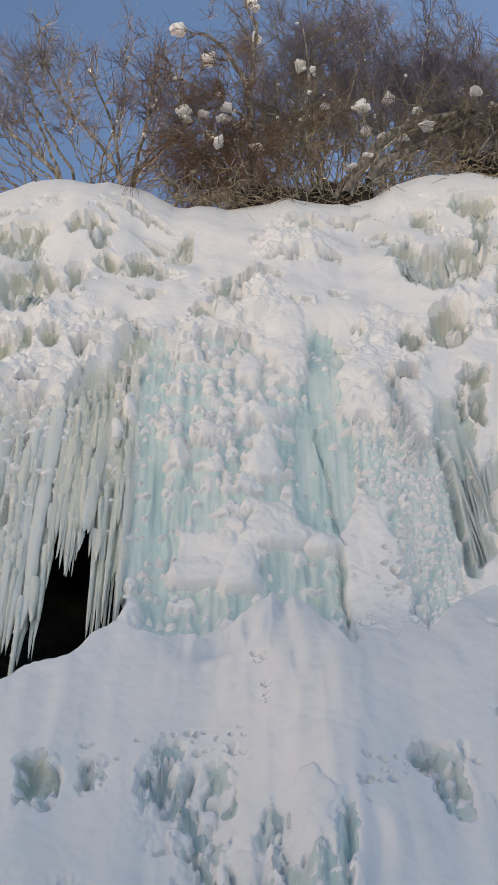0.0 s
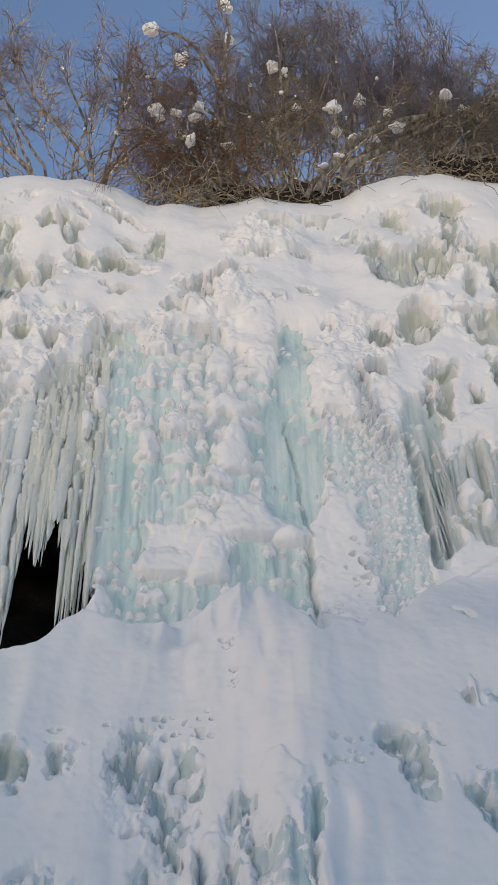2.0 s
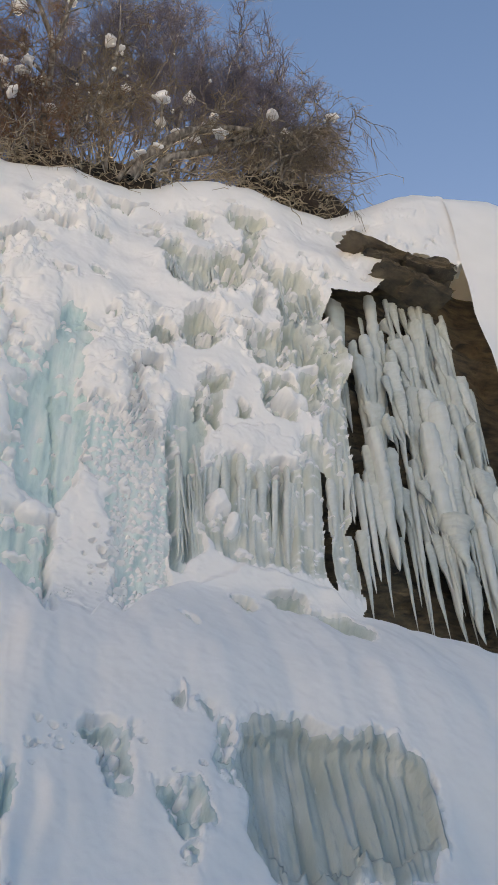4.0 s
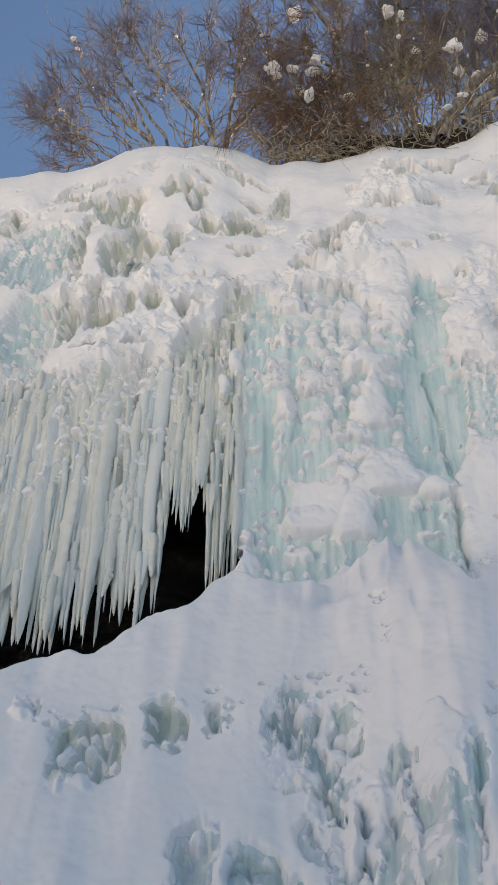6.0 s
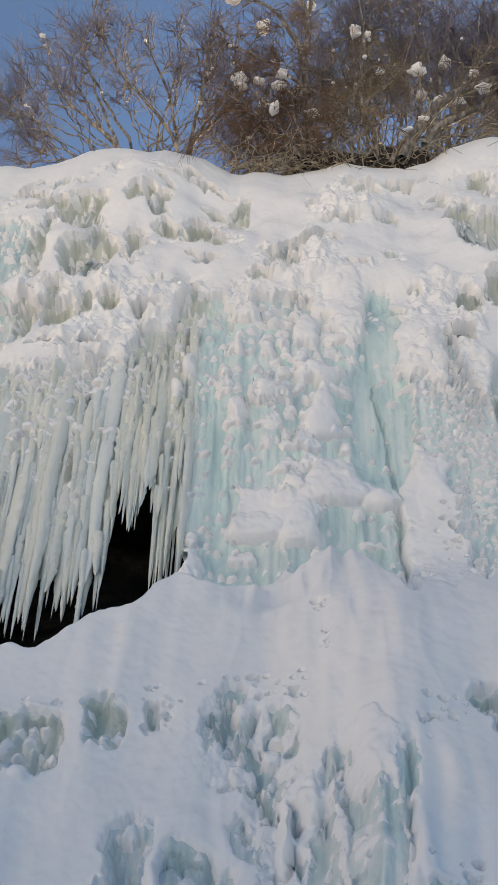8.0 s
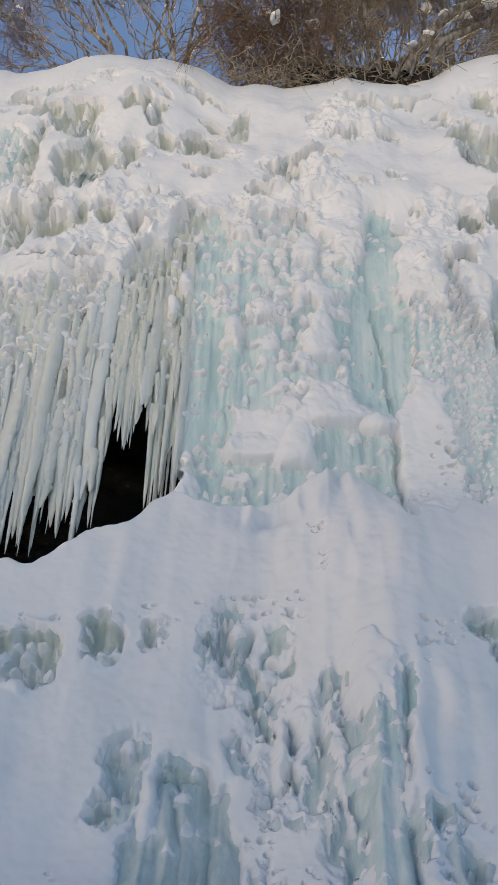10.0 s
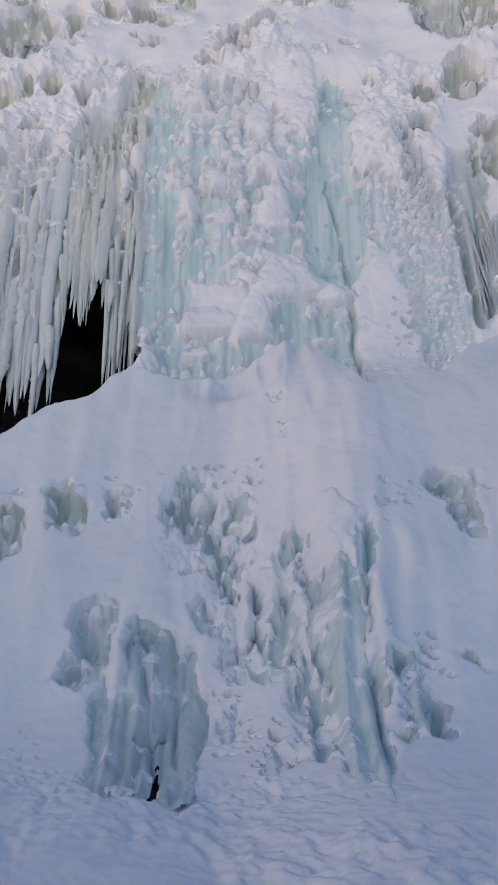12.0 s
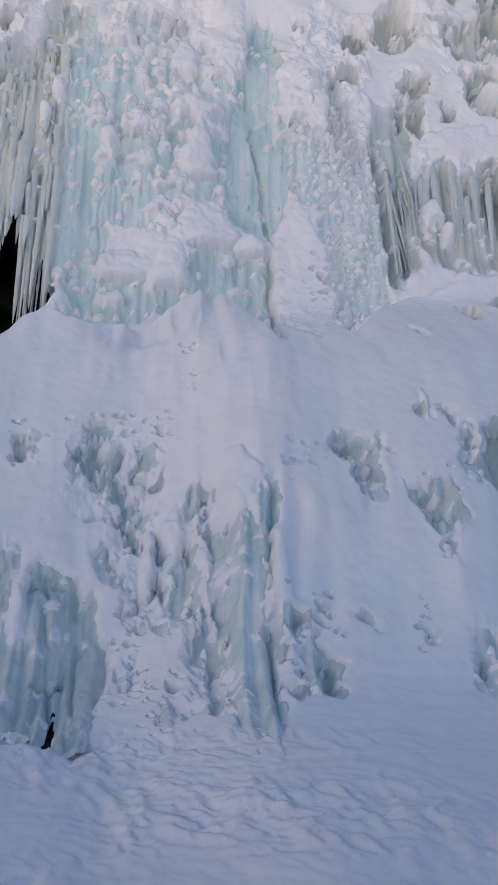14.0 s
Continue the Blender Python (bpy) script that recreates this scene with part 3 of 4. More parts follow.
blend = smooth(-.012, .014, value)
snow_lift = (ice_lift - .03) * (1 - blend) + np.maximum(snow_lift, ice_lift + .012) * blend - pits
ground_lift = trodden(GX, GS)
to_ground = smooth(17.5, 16.7, GS) * (value > -.02)
snow_lift = snow_lift * (1 - to_ground) + (ground_lift + .006) * to_ground
snow_lift -= .15 * smooth(16.4, 16.05, GS)

# the cave under the left curtain, and bare rock on the far side; tips of the curtain as x, z
TIPS = np.array([(-7.5, 7.2), (-5.4, 7.5), (-4.9, 7.66), (-4.56, 7.6), (-4.42, 7.95), (-4.25, 7.8), (-3.91, 7.8), (-3.76, 8.4), (-3.54, 7.95), (-3.47, 8.7), (-3.26, 8.1), (-3.18, 8.6),
                 (-3.01, 8.2), (-2.96, 9.0), (-2.89, 10.3), (-2.74, 9.75), (-2.62, 9.55), (-2.52, 9.85), (-2.39, 10.5), (-2.28, 10.4), (-2.22, 8.55), (-2.05, 8.5), (-1.78, 8.8)])
hole = (GX < -1.72 + .1 * vnoise(GX * 0, GS * 3, 95)) & (GS > LINE - .02) & (GS < np.interp(np.interp(GX, TIPS[:, 0], TIPS[:, 1]) + 1.3 + .4 * vnoise(GX * 3.5, GS * 0, 96), CURVE[:, 1], ARC))
slit = (vnoise(GX * 6, GS * .5, 97) > .42) & (GX > 6.05)
edge = np.interp(GS, [25, 27.7, 29.6, 31, 33.5], [6.75, 6.95, 7.0, 7.05, 6.95]) + .15 * fractal(GX * 0, GS * 1.6, 98, 3)
bare = ((GX > edge) & (GS > LINE + .1) & (GS < 33.9 + .3 * fractal(GX * 1.6, GS * 0, 99, 3) + .5 * smooth(7.6, 9, GX))) | (slit & (GS > LINE + .2) & (GS < 28.4))
crack = (np.abs(GX + .95 + .01 * vnoise(GX * 0, GS * 9, 94)) < .032 - .028 * smooth(16.7, 17.7, GS)) & (GS > 16.72) & (GS < 17.7)
gone = hole | bare | crack

ice_co, snow_co = swept(GX, GS, ice_lift), swept(GX, GS, snow_lift)
ice_n, snow_n = grid_normals(ice_co), grid_normals(snow_co)
quad = lambda a: (a[:-1, :-1], a[1:, :-1], a[1:, 1:], a[:-1, 1:])
open_quad = ~np.any(quad(gone), axis=0)
seen_ice = np.max(quad(whole), axis=0) > -.06
snow_quad = open_quad & (np.max(quad(value), axis=0) > -.012)
ice_attrs = dict(stain=tints[0], grey=tints[1], frost=np.clip(tints[2] * .8 + .3 * fractal(GX * 4, GS * 1.6, 120, 3) + .5 * smooth(-.05, 0, value), 0, 1))

# ---- snow on the fall ----
for name, label, lo, hi in (("snow_apron", "smooth bluish white snow apron below the ice fall", 0, 24.6),
                            ("snow_cover", "lumpy white snow sticking to the ice fall", 24.6, 30.8),
                            ("snow_cap", "thick rounded white snow on the upper fall and rim", 30.8, 99)):
    mid = SS[:-1][None, :] + 0 * XS[:-1][:, None]
    ob = part(name, grid_mesh(name, snow_co, snow_quad & (mid >= lo) & (mid < hi), snow_n), SNOW)
    tagged(ob, label, "snow", kind="structure")

# ---- ice ----
own_quad = owner[:-1, :-1]
bare_ice = np.min(quad(value), axis=0) < .03
crumbs = np.zeros(open_quad.shape, bool)
for spec, k in owners:
    keep = open_quad & seen_ice & (own_quad == k)
    if keep.sum() < 4:
        continue
    if spec["windows"]:                        # no crumbs beside the one piece
        i, j = np.nonzero(keep)
        box = (slice(max(0, i.min() - 4), i.max() + 5), slice(max(0, j.min() - 4), j.max() + 5))
        solid = blurred(blurred(keep[box].astype(float), 2), 2) > .42
        crumbs[box] |= keep[box] & ~solid & bare_ice[box]
        keep[box] &= solid
        if keep.sum() < 4:
            continue
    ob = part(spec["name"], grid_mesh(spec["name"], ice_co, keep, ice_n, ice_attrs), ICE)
    if spec["windows"]:
        tagged(ob, spec["label"], "ice", group=spec["name"].replace("_", " ") + "s of the frozen fall")
    else:
        tagged(ob, spec["label"], "ice", kind="stuff")
tagged(part("ice_scraps", grid_mesh("ice_scraps", ice_co, crumbs, ice_n, ice_attrs), ICE), "thin scraps of ice along the edges of the snow", "ice", kind="stuff")

# ---- ground: one sheet from the foot of the fall to the horizon ----
near_x = np.arange(-5, 6.01, .03)
gx = np.concatenate([-np.geomspace(900, 5.3, 28), near_x, np.geomspace(6.4, 900, 28)])
gs = np.arange(float(np.interp(1.2, CURVE[:, 0], ARC)), 16.41, .03)
X, S = np.meshgrid(gx, gs, indexing="ij")
front = swept(np.clip(X, -9, 12), S, trodden(np.clip(X, -9, 12), S) * (np.abs(X) < 9))
front[..., 0] = X
back_y = -np.geomspace(1.2, 900, 60)[::-1]
XB, YB = np.meshgrid(gx, back_y + 1, indexing="ij")
YB = YB + front[:, :1, 1]
# unseen bank behind the camera, added to darken the ground and lower apron
back = np.stack([XB, YB, np.interp(YB, [-900, -60, -12, -9, -7.5, -3, 2], [-23, -20, 2.5, 4.2, 4.0, 0, .1]) + .04 * fractal(XB * .3, YB * .3, 130, 2)], -1)
land = np.concatenate([back, front], 1)
ground = part("ground", grid_mesh("ground", land, np.ones((land.shape[0] - 1, land.shape[1] - 1), bool), grid_normals(land)), SNOW)
tagged(ground, "trodden bluish white snow in front of the ice fall", "snow ground", kind="structure")

# the cliff and plateau beyond both sides, and an added slope that bounces sunlight back
for name, xs in (("cliff_side", np.concatenate([-np.geomspace(40, 7.95, 30)])), ("cliff_side", np.geomspace(10.5, 160, 40))):
    X, S = np.meshgrid(xs, np.arange(15.5, 49, .35), indexing="ij")
    co = swept(X, S, .25 * fractal(X * .5, S * .5, 140, 3) + .05)
    tagged(part(name, grid_mesh(name, co, np.ones((co.shape[0] - 1, co.shape[1] - 1), bool), grid_normals(co)), SNOW),
           "snow covered cliff beside the ice fall", "cliff", kind="structure")
X, S = np.meshgrid(np.linspace(-8.1, 10.7, 60), np.arange(38.4, 49, .3), indexing="ij")
co = swept(X, S, .1 * fractal(X * .5, S * .5, 150, 3))
tagged(part("plateau", grid_mesh("plateau", co, np.ones((co.shape[0] - 1, co.shape[1] - 1), bool), grid_normals(co)), SNOW),
       "snow covered ground above the fall", "snow ground", kind="structure")
# upright sheet added behind the cliff so no sun leaks through the openings
X, Z = np.meshgrid(np.linspace(-42, 165, 50), np.linspace(-8, 24.5, 14), indexing="ij")
co = np.stack([X, 29 + .3 * fractal(X * .2, Z * .2, 155, 2), Z], -1)
tagged(part("sun_block", grid_mesh("sun_block", co, np.ones((49, 13), bool), grid_normals(co)), SNOW), "added wall out of view that keeps the sun out from behind the fall", "hillside", kind="structure")
# unseen reflector of snow, left of and behind the camera, for soft side light
A, R = np.meshgrid(np.radians(np.linspace(168, 246, 60)), np.geomspace(55, 190, 40), indexing="ij")
co = np.stack([10 + R * np.cos(A), 12 + R * np.sin(A), -20 + .6 * (R - 55) * (1 + .12 * fractal(A * 3, R * .03, 160, 3))], -1)
tagged(part("bounce_slope", grid_mesh("bounce_slope", co, np.ones((59, 39), bool), grid_normals(co)), SNOW),
       "added snow slope out of view that bounces sunlight onto the fall", "hillside", kind="structure")


# ---- rock ----
def rough_sheet(name, x0, x1, z0, z1, y, amp, seed, mat, label, step=.1, follow=None):
    X, Z = np.meshgrid(np.arange(x0, x1 + step, step), np.arange(z0, z1 + step, step), indexing="ij")
    bed = np.floor(Z * 2.2 + .5 * vnoise(X * .6, Z * .6, seed + 7))
    d = amp * (fractal(X * .8, Z * 1.2, seed, 4) + .6 * vnoise(X * 1.3 + bed * 3.7, bed * 5.1, seed + 9))
    if follow is not None:
        y = np.interp(Z, CURVE[:, 1], CURVE[:, 0]) + follow
    co = np.stack([X, y + d, Z], -1)
    return tagged(part(name, grid_mesh(name, co, np.ones((co.shape[0] - 1, co.shape[1] - 1), bool), grid_normals(co)), mat), label, "rock", kind="structure")


# cave lining, its darkness painted by the near-black rock colour
rough_sheet("cave_wall", -9, -1.0, 5.5, 12.5, 17.2, .3, 170, SHADED_ROCK, "rock at the back of the cave with its shade in the near-black colour")
rough_sheet("rock_wall", 6.2, 13, 7.5, 21.2, 0, .22, 180, ROCK, "brown layered rock wall behind icicles", follow=.75)
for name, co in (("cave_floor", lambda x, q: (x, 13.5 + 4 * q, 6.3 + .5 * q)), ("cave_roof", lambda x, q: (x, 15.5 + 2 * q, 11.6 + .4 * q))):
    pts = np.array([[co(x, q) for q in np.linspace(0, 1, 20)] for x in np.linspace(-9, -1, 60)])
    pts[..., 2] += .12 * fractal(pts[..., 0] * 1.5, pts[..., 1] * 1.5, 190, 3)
    tagged(part(name, grid_mesh(name, pts, np.ones((59, 19), bool), grid_normals(pts)), SHADED_ROCK), "rock of the cave with its shade in the near-black colour", "rock", kind="structure")
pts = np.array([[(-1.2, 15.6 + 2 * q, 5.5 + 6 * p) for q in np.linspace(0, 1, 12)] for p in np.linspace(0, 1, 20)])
tagged(part("cave_side", grid_mesh("cave_side", pts, np.ones((19, 11), bool), grid_normals(pts)), SHADED_ROCK), "rock of the cave with its shade in the near-black colour", "rock", kind="structure")


# dark sheet set close behind the crack to stand in for its shade
rough_sheet("crack_backing", -1.4, -.5, 1.7, 3.4, 0, .03, 175, SHADED_ROCK, "near-black sheet standing in for the shade inside a crack in the ice", follow=.4)


def boulder(name, place, size, seed, mat, label, turn=0, soft=.1):
    bm = bmesh.new()
    bmesh.ops.create_cube(bm, size=2)
    bmesh.ops.subdivide_edges(bm, edges=bm.edges, cuts=10, use_grid_fill=True)
    for v in bm.verts:
        p = v.co.copy()
        q = p.normalized() * 1.25
        v.co = p * (1 - soft) + q * soft
        v.co += Vector((noise.noise(p * 1.3 + Vector((seed, 0, 0))), noise.noise(p * 1.3 + Vector((0, seed, 0))), .5 * noise.noise(p * 2 + Vector((0, 0, seed))))) * .3
        v.co += p * .16 * noise.noise(p * 4 + Vector((seed, seed, 0)))
        v.co = Vector([c * k for c, k in zip(v.co, size)])
    ob = part(name, bm, mat)
    ob.matrix_world = pose(*place, 4, 6, turn)
    return tagged(ob, label, "rock")


for k, (place, size, turn) in enumerate([((8.2, 16.85, 19.6), (.75, .32, .05), 6), ((8.4, 16.9, 19.42), (.5, .3, .06), -8), ((8.55, 16.75, 18.8), (.5, .4, .08), 10),
                                         ((9.35, 16.7, 19.15), (.55, .45, .13), -9), ((9.3, 16.75, 18.6), (.5, .4, .10), 5)]):
    boulder("rock_slab", place, size, k * 3.1 + 1, ROCK, "brown flat rock slab jutting out under the snow", turn)


# ---- icicles ----
def surface_y(x, z):
    return float(np.interp(z, CURVE[:, 1], CURVE[:, 0]) - 1.1 * smooth(-.6, 1.4, x) * smooth(9.3, 6.7, z))


def icicle_mesh(seed, tint, blunt=(3, 8), knob=1.0):
    """A knobbly icicle, one long and one wide, that hangs down from the origin."""
    r = np.random.RandomState(seed)
    rings, sides = 40, 10
    u = np.linspace(0, 1, rings)
    taper = np.clip(1 - u ** r.uniform(*blunt), 0, 1) ** .75 * (1 - .35 * u) + .02
    taper *= 1 + knob * (.14 * np.interp(u * 11, np.arange(13), r.uniform(-1, 1, 13)) + .09 * r.uniform(-1, 1, rings) + .35 * (r.rand(rings) > .93))
    taper[:2] *= .8
    a = np.linspace(0, 2 * np.pi, sides, endpoint=False)
    lobes = 1 + .22 * np.sin(2 * a + r.rand() * 6) + .15 * np.sin(3 * a + r.rand() * 6)
    bend = np.stack([np.interp(u * 6, np.arange(8), r.uniform(-.15, .15, 8)), np.interp(u * 6, np.arange(8), r.uniform(-.15, .15, 8))], 1)
    co = [(taper[i] * lobes[j] * math.cos(a[j]) + bend[i, 0], taper[i] * lobes[j] * math.sin(a[j]) + bend[i, 1], -u[i]) for i in range(rings) for j in range(sides)]
    faces = [(i * sides + j, i * sides + (j + 1) % sides, (i + 1) * sides + (j + 1) % sides, (i + 1) * sides + j) for i in range(rings - 1) for j in range(sides)]
    faces += [tuple(range(sides)), tuple(range(rings * sides - 1, (rings - 1) * sides - 1, -1))]
    me = bpy.data.meshes.new("icicle")
    me.from_pydata(co, [], [f[::-1] for f in faces])
    me.polygons.foreach_set("use_smooth", np.ones(len(faces), bool))
    for key, value in zip(("stain", "grey", "frost"), tint):
        at = me.attributes.new(key, "FLOAT", "POINT")
        at.data.foreach_set("value", np.clip(value + r.uniform(-.12, .12, len(co)), 0, 1).astype(np.float32))
    me.materials.append(ICE)
    return me


rs = np.random.RandomState(77)


def curtain(label, place):
    ob = new("icicle_curtain")
    ob.location = place
    return tagged(ob, label, "icicles")


def hang(parent, meshes, top, tip, radius):
    top, tip = Vector(top), Vector(tip)
    ob = part("icicle", meshes[rs.randint(len(meshes))], None, parent)
    turn = (top - tip).to_track_quat("Z", "Y").to_matrix().to_4x4() @ Matrix.Rotation(rs.uniform(0, 6.28), 4, "Z")
    m = Matrix.Translation(top) @ turn @ Matrix.Diagonal((radius, radius * rs.uniform(.8, 1.2), (top - tip).length, 1))
    ob.matrix_world = Matrix.Translation(-parent.location) @ m
    return ob


YELLOW = [icicle_mesh(400 + k, (.72, .02, .4)) for k in range(6)]
WHITE = [icicle_mesh(420 + k, (.7, .05, .5)) for k in range(7)]
BLUISH = [icicle_mesh(440 + k, (.4, .05, .6)) for k in range(5)]
THIN = [icicle_mesh(480 + k, (.35, .62, .2), (.7, 1.6), .3) for k in range(6)]
GREY = [icicle_mesh(460 + k, (.4, .5, .42), (1.4, 6), .5) for k in range(7)]

TOPS = np.array([(-7.5, 13.3), (-5.4, 13.3), (-5, 13.2), (-4, 13.1), (-3.1, 13.3), (-2.9, 13.6), (-2.4, 13.7), (-1.9, 14.4), (-1.7, 14.4)])
left = curtain("row of long knobbly white ice columns over a dark cave", (-4, 15.2, 12.5))
warm = curtain("row of long yellowish ice columns over a dark cave", (-2.3, 15.3, 13.5))
x = -6.9
while x < -1.76:                            # broad columns that run together, and slender ones between them
    zt, zb = np.interp(x, TOPS[:, 0], TOPS[:, 1]) - rs.rand() ** 1.5 * 2.6, np.interp(x, TIPS[:, 0], TIPS[:, 1])
    broad = rs.rand() < .45
    yellow = x > -2.95
    pool = YELLOW if yellow and rs.rand() < .85 else (BLUISH if rs.rand() < .4 else WHITE)
    rad = (rs.uniform(.08, .15) if broad else rs.uniform(.035, .08)) * (.7 if yellow else 1)
    yb = (15.02 if x < -3.9 else 15.17) + rs.uniform(-.12, .06) + (0 if broad else .05)
    zb += rs.uniform(-.05, .12) if not broad else rs.uniform(.0, .3)
    hang(warm if yellow else left, pool, (x + rs.uniform(-.02, .02), surface_y(x, zt) + .09, zt), (x + rs.uniform(-.05, .03), yb, zb), rad)
    x += rad * rs.uniform(.5, .75)
for _ in range(130):                        # short ones on the face of the curtain
    x = rs.uniform(-6.6, -1.8)
    zt = rs.uniform(np.interp(x, TIPS[:, 0], TIPS[:, 1]) + 1.2, np.interp(x, TOPS[:, 0], TOPS[:, 1]))
    yellow = x > -2.95
    y = surface_y(x, zt) - .06
    hang(warm if yellow else left, YELLOW if yellow else WHITE + BLUISH, (x, y + .04, zt), (x + rs.uniform(-.03, .03), y - .02, zt - rs.uniform(.4, 1.6)), rs.uniform(.03, .08))

# short icicles under the lips of the larger pockets of the upper fall
for spec in ICES:
    for cx, cs, hw, hs in spec["windows"]:
        if spec["name"] != "ice_pocket" or cs < 29 or hw < .3 or hs < .3:
            continue
        at = lambda x, s: float(ice_lift[int((x - XS[0]) / STEP), int((s - SS[0]) / STEP)])
        spot = lambda x, s, out: Vector([float(q) for q in swept(np.array(x), np.array(s), np.array(at(x, s) + out))])
        row = curtain("row of short icicles under a lip of snow", spot(cx, cs, 0))
        for _ in range(int(13 * hw)):
            x, s0 = cx + hw * rs.uniform(-.85, .85), cs + hs * rs.uniform(.1, .8)
            hang(row, GREY, spot(x, s0, -.02), spot(x + .01, s0 - hs * rs.uniform(.5, 1.2), .05), rs.uniform(.02, .05))

dark = curtain("row of thin grey icicles beside the blue ice face", (3.7, 15.2, 13))
for _ in range(16):
    x = rs.uniform(3.62, 4.02)
    zt = rs.uniform(10.9, 12.4)
    y = surface_y(x, zt) - .06
    hang(dark, GREY + THIN, (x, y + .1, zt), (x + rs.uniform(0, .1) + .06, 15.15, max(9.5 + rs.rand() * .5, zt - rs.uniform(.9, 2.4))), rs.uniform(.018, .045))
grey = curtain("row of grey fluted ice columns under a snow ledge", (5.2, 15.1, 12))
for _ in range(24):
    x = rs.uniform(4.1, 6.9)
    zt = 12.35 + rs.uniform(-.9, .15) + max(0, x - 6.2) * 1.5
    y = surface_y(x, zt) + .08
    hang(grey, GREY, (x, y, zt), (x + rs.uniform(-.03, .08), y - .1 + rs.uniform(-.05, .05), max(9.7, zt - rs.uniform(.8, 3.0))), rs.uniform(.04, .10))
rocky = curtain("row of long grey icicles hanging in front of brown rock", (7.2, 15.8, 16))
for _ in range(190):
    x = 6.75 + 3.3 * rs.rand() ** .8
    zt = rs.choice([18.3, 17.2, 16.2, 15.2, 14.2, 13.2, 12.3, 11.4]) + rs.uniform(-.45, .45)
    if x < 7.5 and zt > 15.4 and rs.rand() < .75:
        continue
    y = surface_y(x, zt) + rs.uniform(-.05, .3)
    drop = min(zt - 9.3, rs.gamma(3, .6) + .4)
    hang(rocky, THIN if rs.rand() < .8 else GREY, (x, y + .2, zt), (x + rs.uniform(-.04, .1), y - .05 - .1 * drop, zt - drop), rs.gamma(2, .04) + .035)

lower = curtain("row of thin grey icicles under the snow of the apron", (4.7, 12, 5.5))
for _ in range(46):
    x, s0 = rs.uniform(3.85, 6.0), 21.45 + rs.uniform(-.5, .1)
    top, tip = swept(np.array(x), np.array(s0), np.array(-.12)), swept(np.array(x + .03), np.array(s0 - rs.uniform(.6, 1.7)), np.array(-.1 + rs.uniform(-.04, .08)))
    hang(lower, GREY, tuple(top), tuple(tip), rs.uniform(.02, .06))

SOIL = material("soil", [(0.02, 0.014, 0.01), (0.06, 0.04, 0.028)], noise_scale=5, bumps=((8, 0.8, 0.06), (30, 0.6, 0.02)))
for k, (place, size) in enumerate([((.9, 18.2, 21.0), (.9, .3, .3)), ((2.4, 18.2, 21.15), (.6, .3, .34)), ((5.9, 18.15, 22.1), (.6, .3, .26)), ((7.2, 18.15, 22.0), (.7, .3, .32))]):
    tagged(boulder("earth_bank", place, size, 40 + k * 3.3, SOIL, "dark bare earth bank under the shrub roots", soft=.75), category="earth")


# ---- shrubs on the rim ----
def tubes(lines, radii, sides):
    """Vertices and faces of tubes along lines (N, n, 3) of radii (N, n)."""
    N, n = lines.shape[:2]
    t = np.gradient(lines, axis=1)
    t /= np.linalg.norm(t, axis=2, keepdims=True) + 1e-9
    u = np.cross(t, np.array([.31, .91, .27]))
    u /= np.linalg.norm(u, axis=2, keepdims=True) + 1e-9
    v = np.cross(t, u)
    a = np.arange(sides) * 2 * np.pi / sides
    co = lines[:, :, None] + radii[:, :, None, None] * (np.cos(a)[:, None] * u[:, :, None] + np.sin(a)[:, None] * v[:, :, None])
    idx = np.arange(N * n * sides).reshape(N, n, sides)
    nxt = np.roll(idx, -1, 2)
    f = np.stack([idx[:, :-1], nxt[:, :-1], nxt[:, 1:], idx[:, 1:]], -1)
    return co.reshape(-1, 3), f.reshape(-1, 4)


def tube_mesh(name, *sets):
    cos, faces, at = [], [], 0
    for lines, radii, sides in sets:
        c, f = tubes(lines, radii, sides)
        cos.append(c)
        faces.append(f + at)
        at += len(c)
    co, f = np.concatenate(cos), np.concatenate(faces)
    me = bpy.data.meshes.new(name)
    me.vertices.add(len(co))
    me.vertices.foreach_set("co", co.astype(np.float32).ravel())
    me.loops.add(f.size)
    me.loops.foreach_set("vertex_index", f.astype(np.int32).ravel())
    me.polygons.add(len(f))
    me.polygons.foreach_set("loop_start", np.arange(len(f), dtype=np.int32) * 4)
    me.update(calc_edges=True)
    me.polygons.foreach_set("use_smooth", np.ones(len(f), bool))
    return me


def sprout(r, lines, count, length, along, wild, pull, n, start=.2, wiggle=.06):
    """count twigs that leave the lines; pull bends them, wiggle kinks them."""
    k = r.randint(len(lines), size=count)
    q = (start + (1 - start) * r.rand(count) ** .8) * (lines.shape[1] - 1.001)
    i, f = q.astype(int), (q % 1)[:, None]
    p = lines[k, i] * (1 - f) + lines[k, i + 1] * f
    t = lines[k, i + 1] - lines[k, i]
    t /= np.linalg.norm(t, axis=1, keepdims=True) + 1e-9
    d = t * along + r.normal(size=(count, 3)) * wild
    d /= np.linalg.norm(d, axis=1, keepdims=True) + 1e-9
    L = (r.uniform(*length, size=count) * (1.15 - .5 * q / lines.shape[1]))[:, None, None]
    u = np.linspace(0, 1, n)[None, :, None]
    kink = np.cumsum(r.normal(size=(count, n, 3)) * wiggle, axis=1)
    kink -= kink[:, :1]
    return p[:, None] + L * (d[:, None] * u + np.array(pull) * u * u + kink)


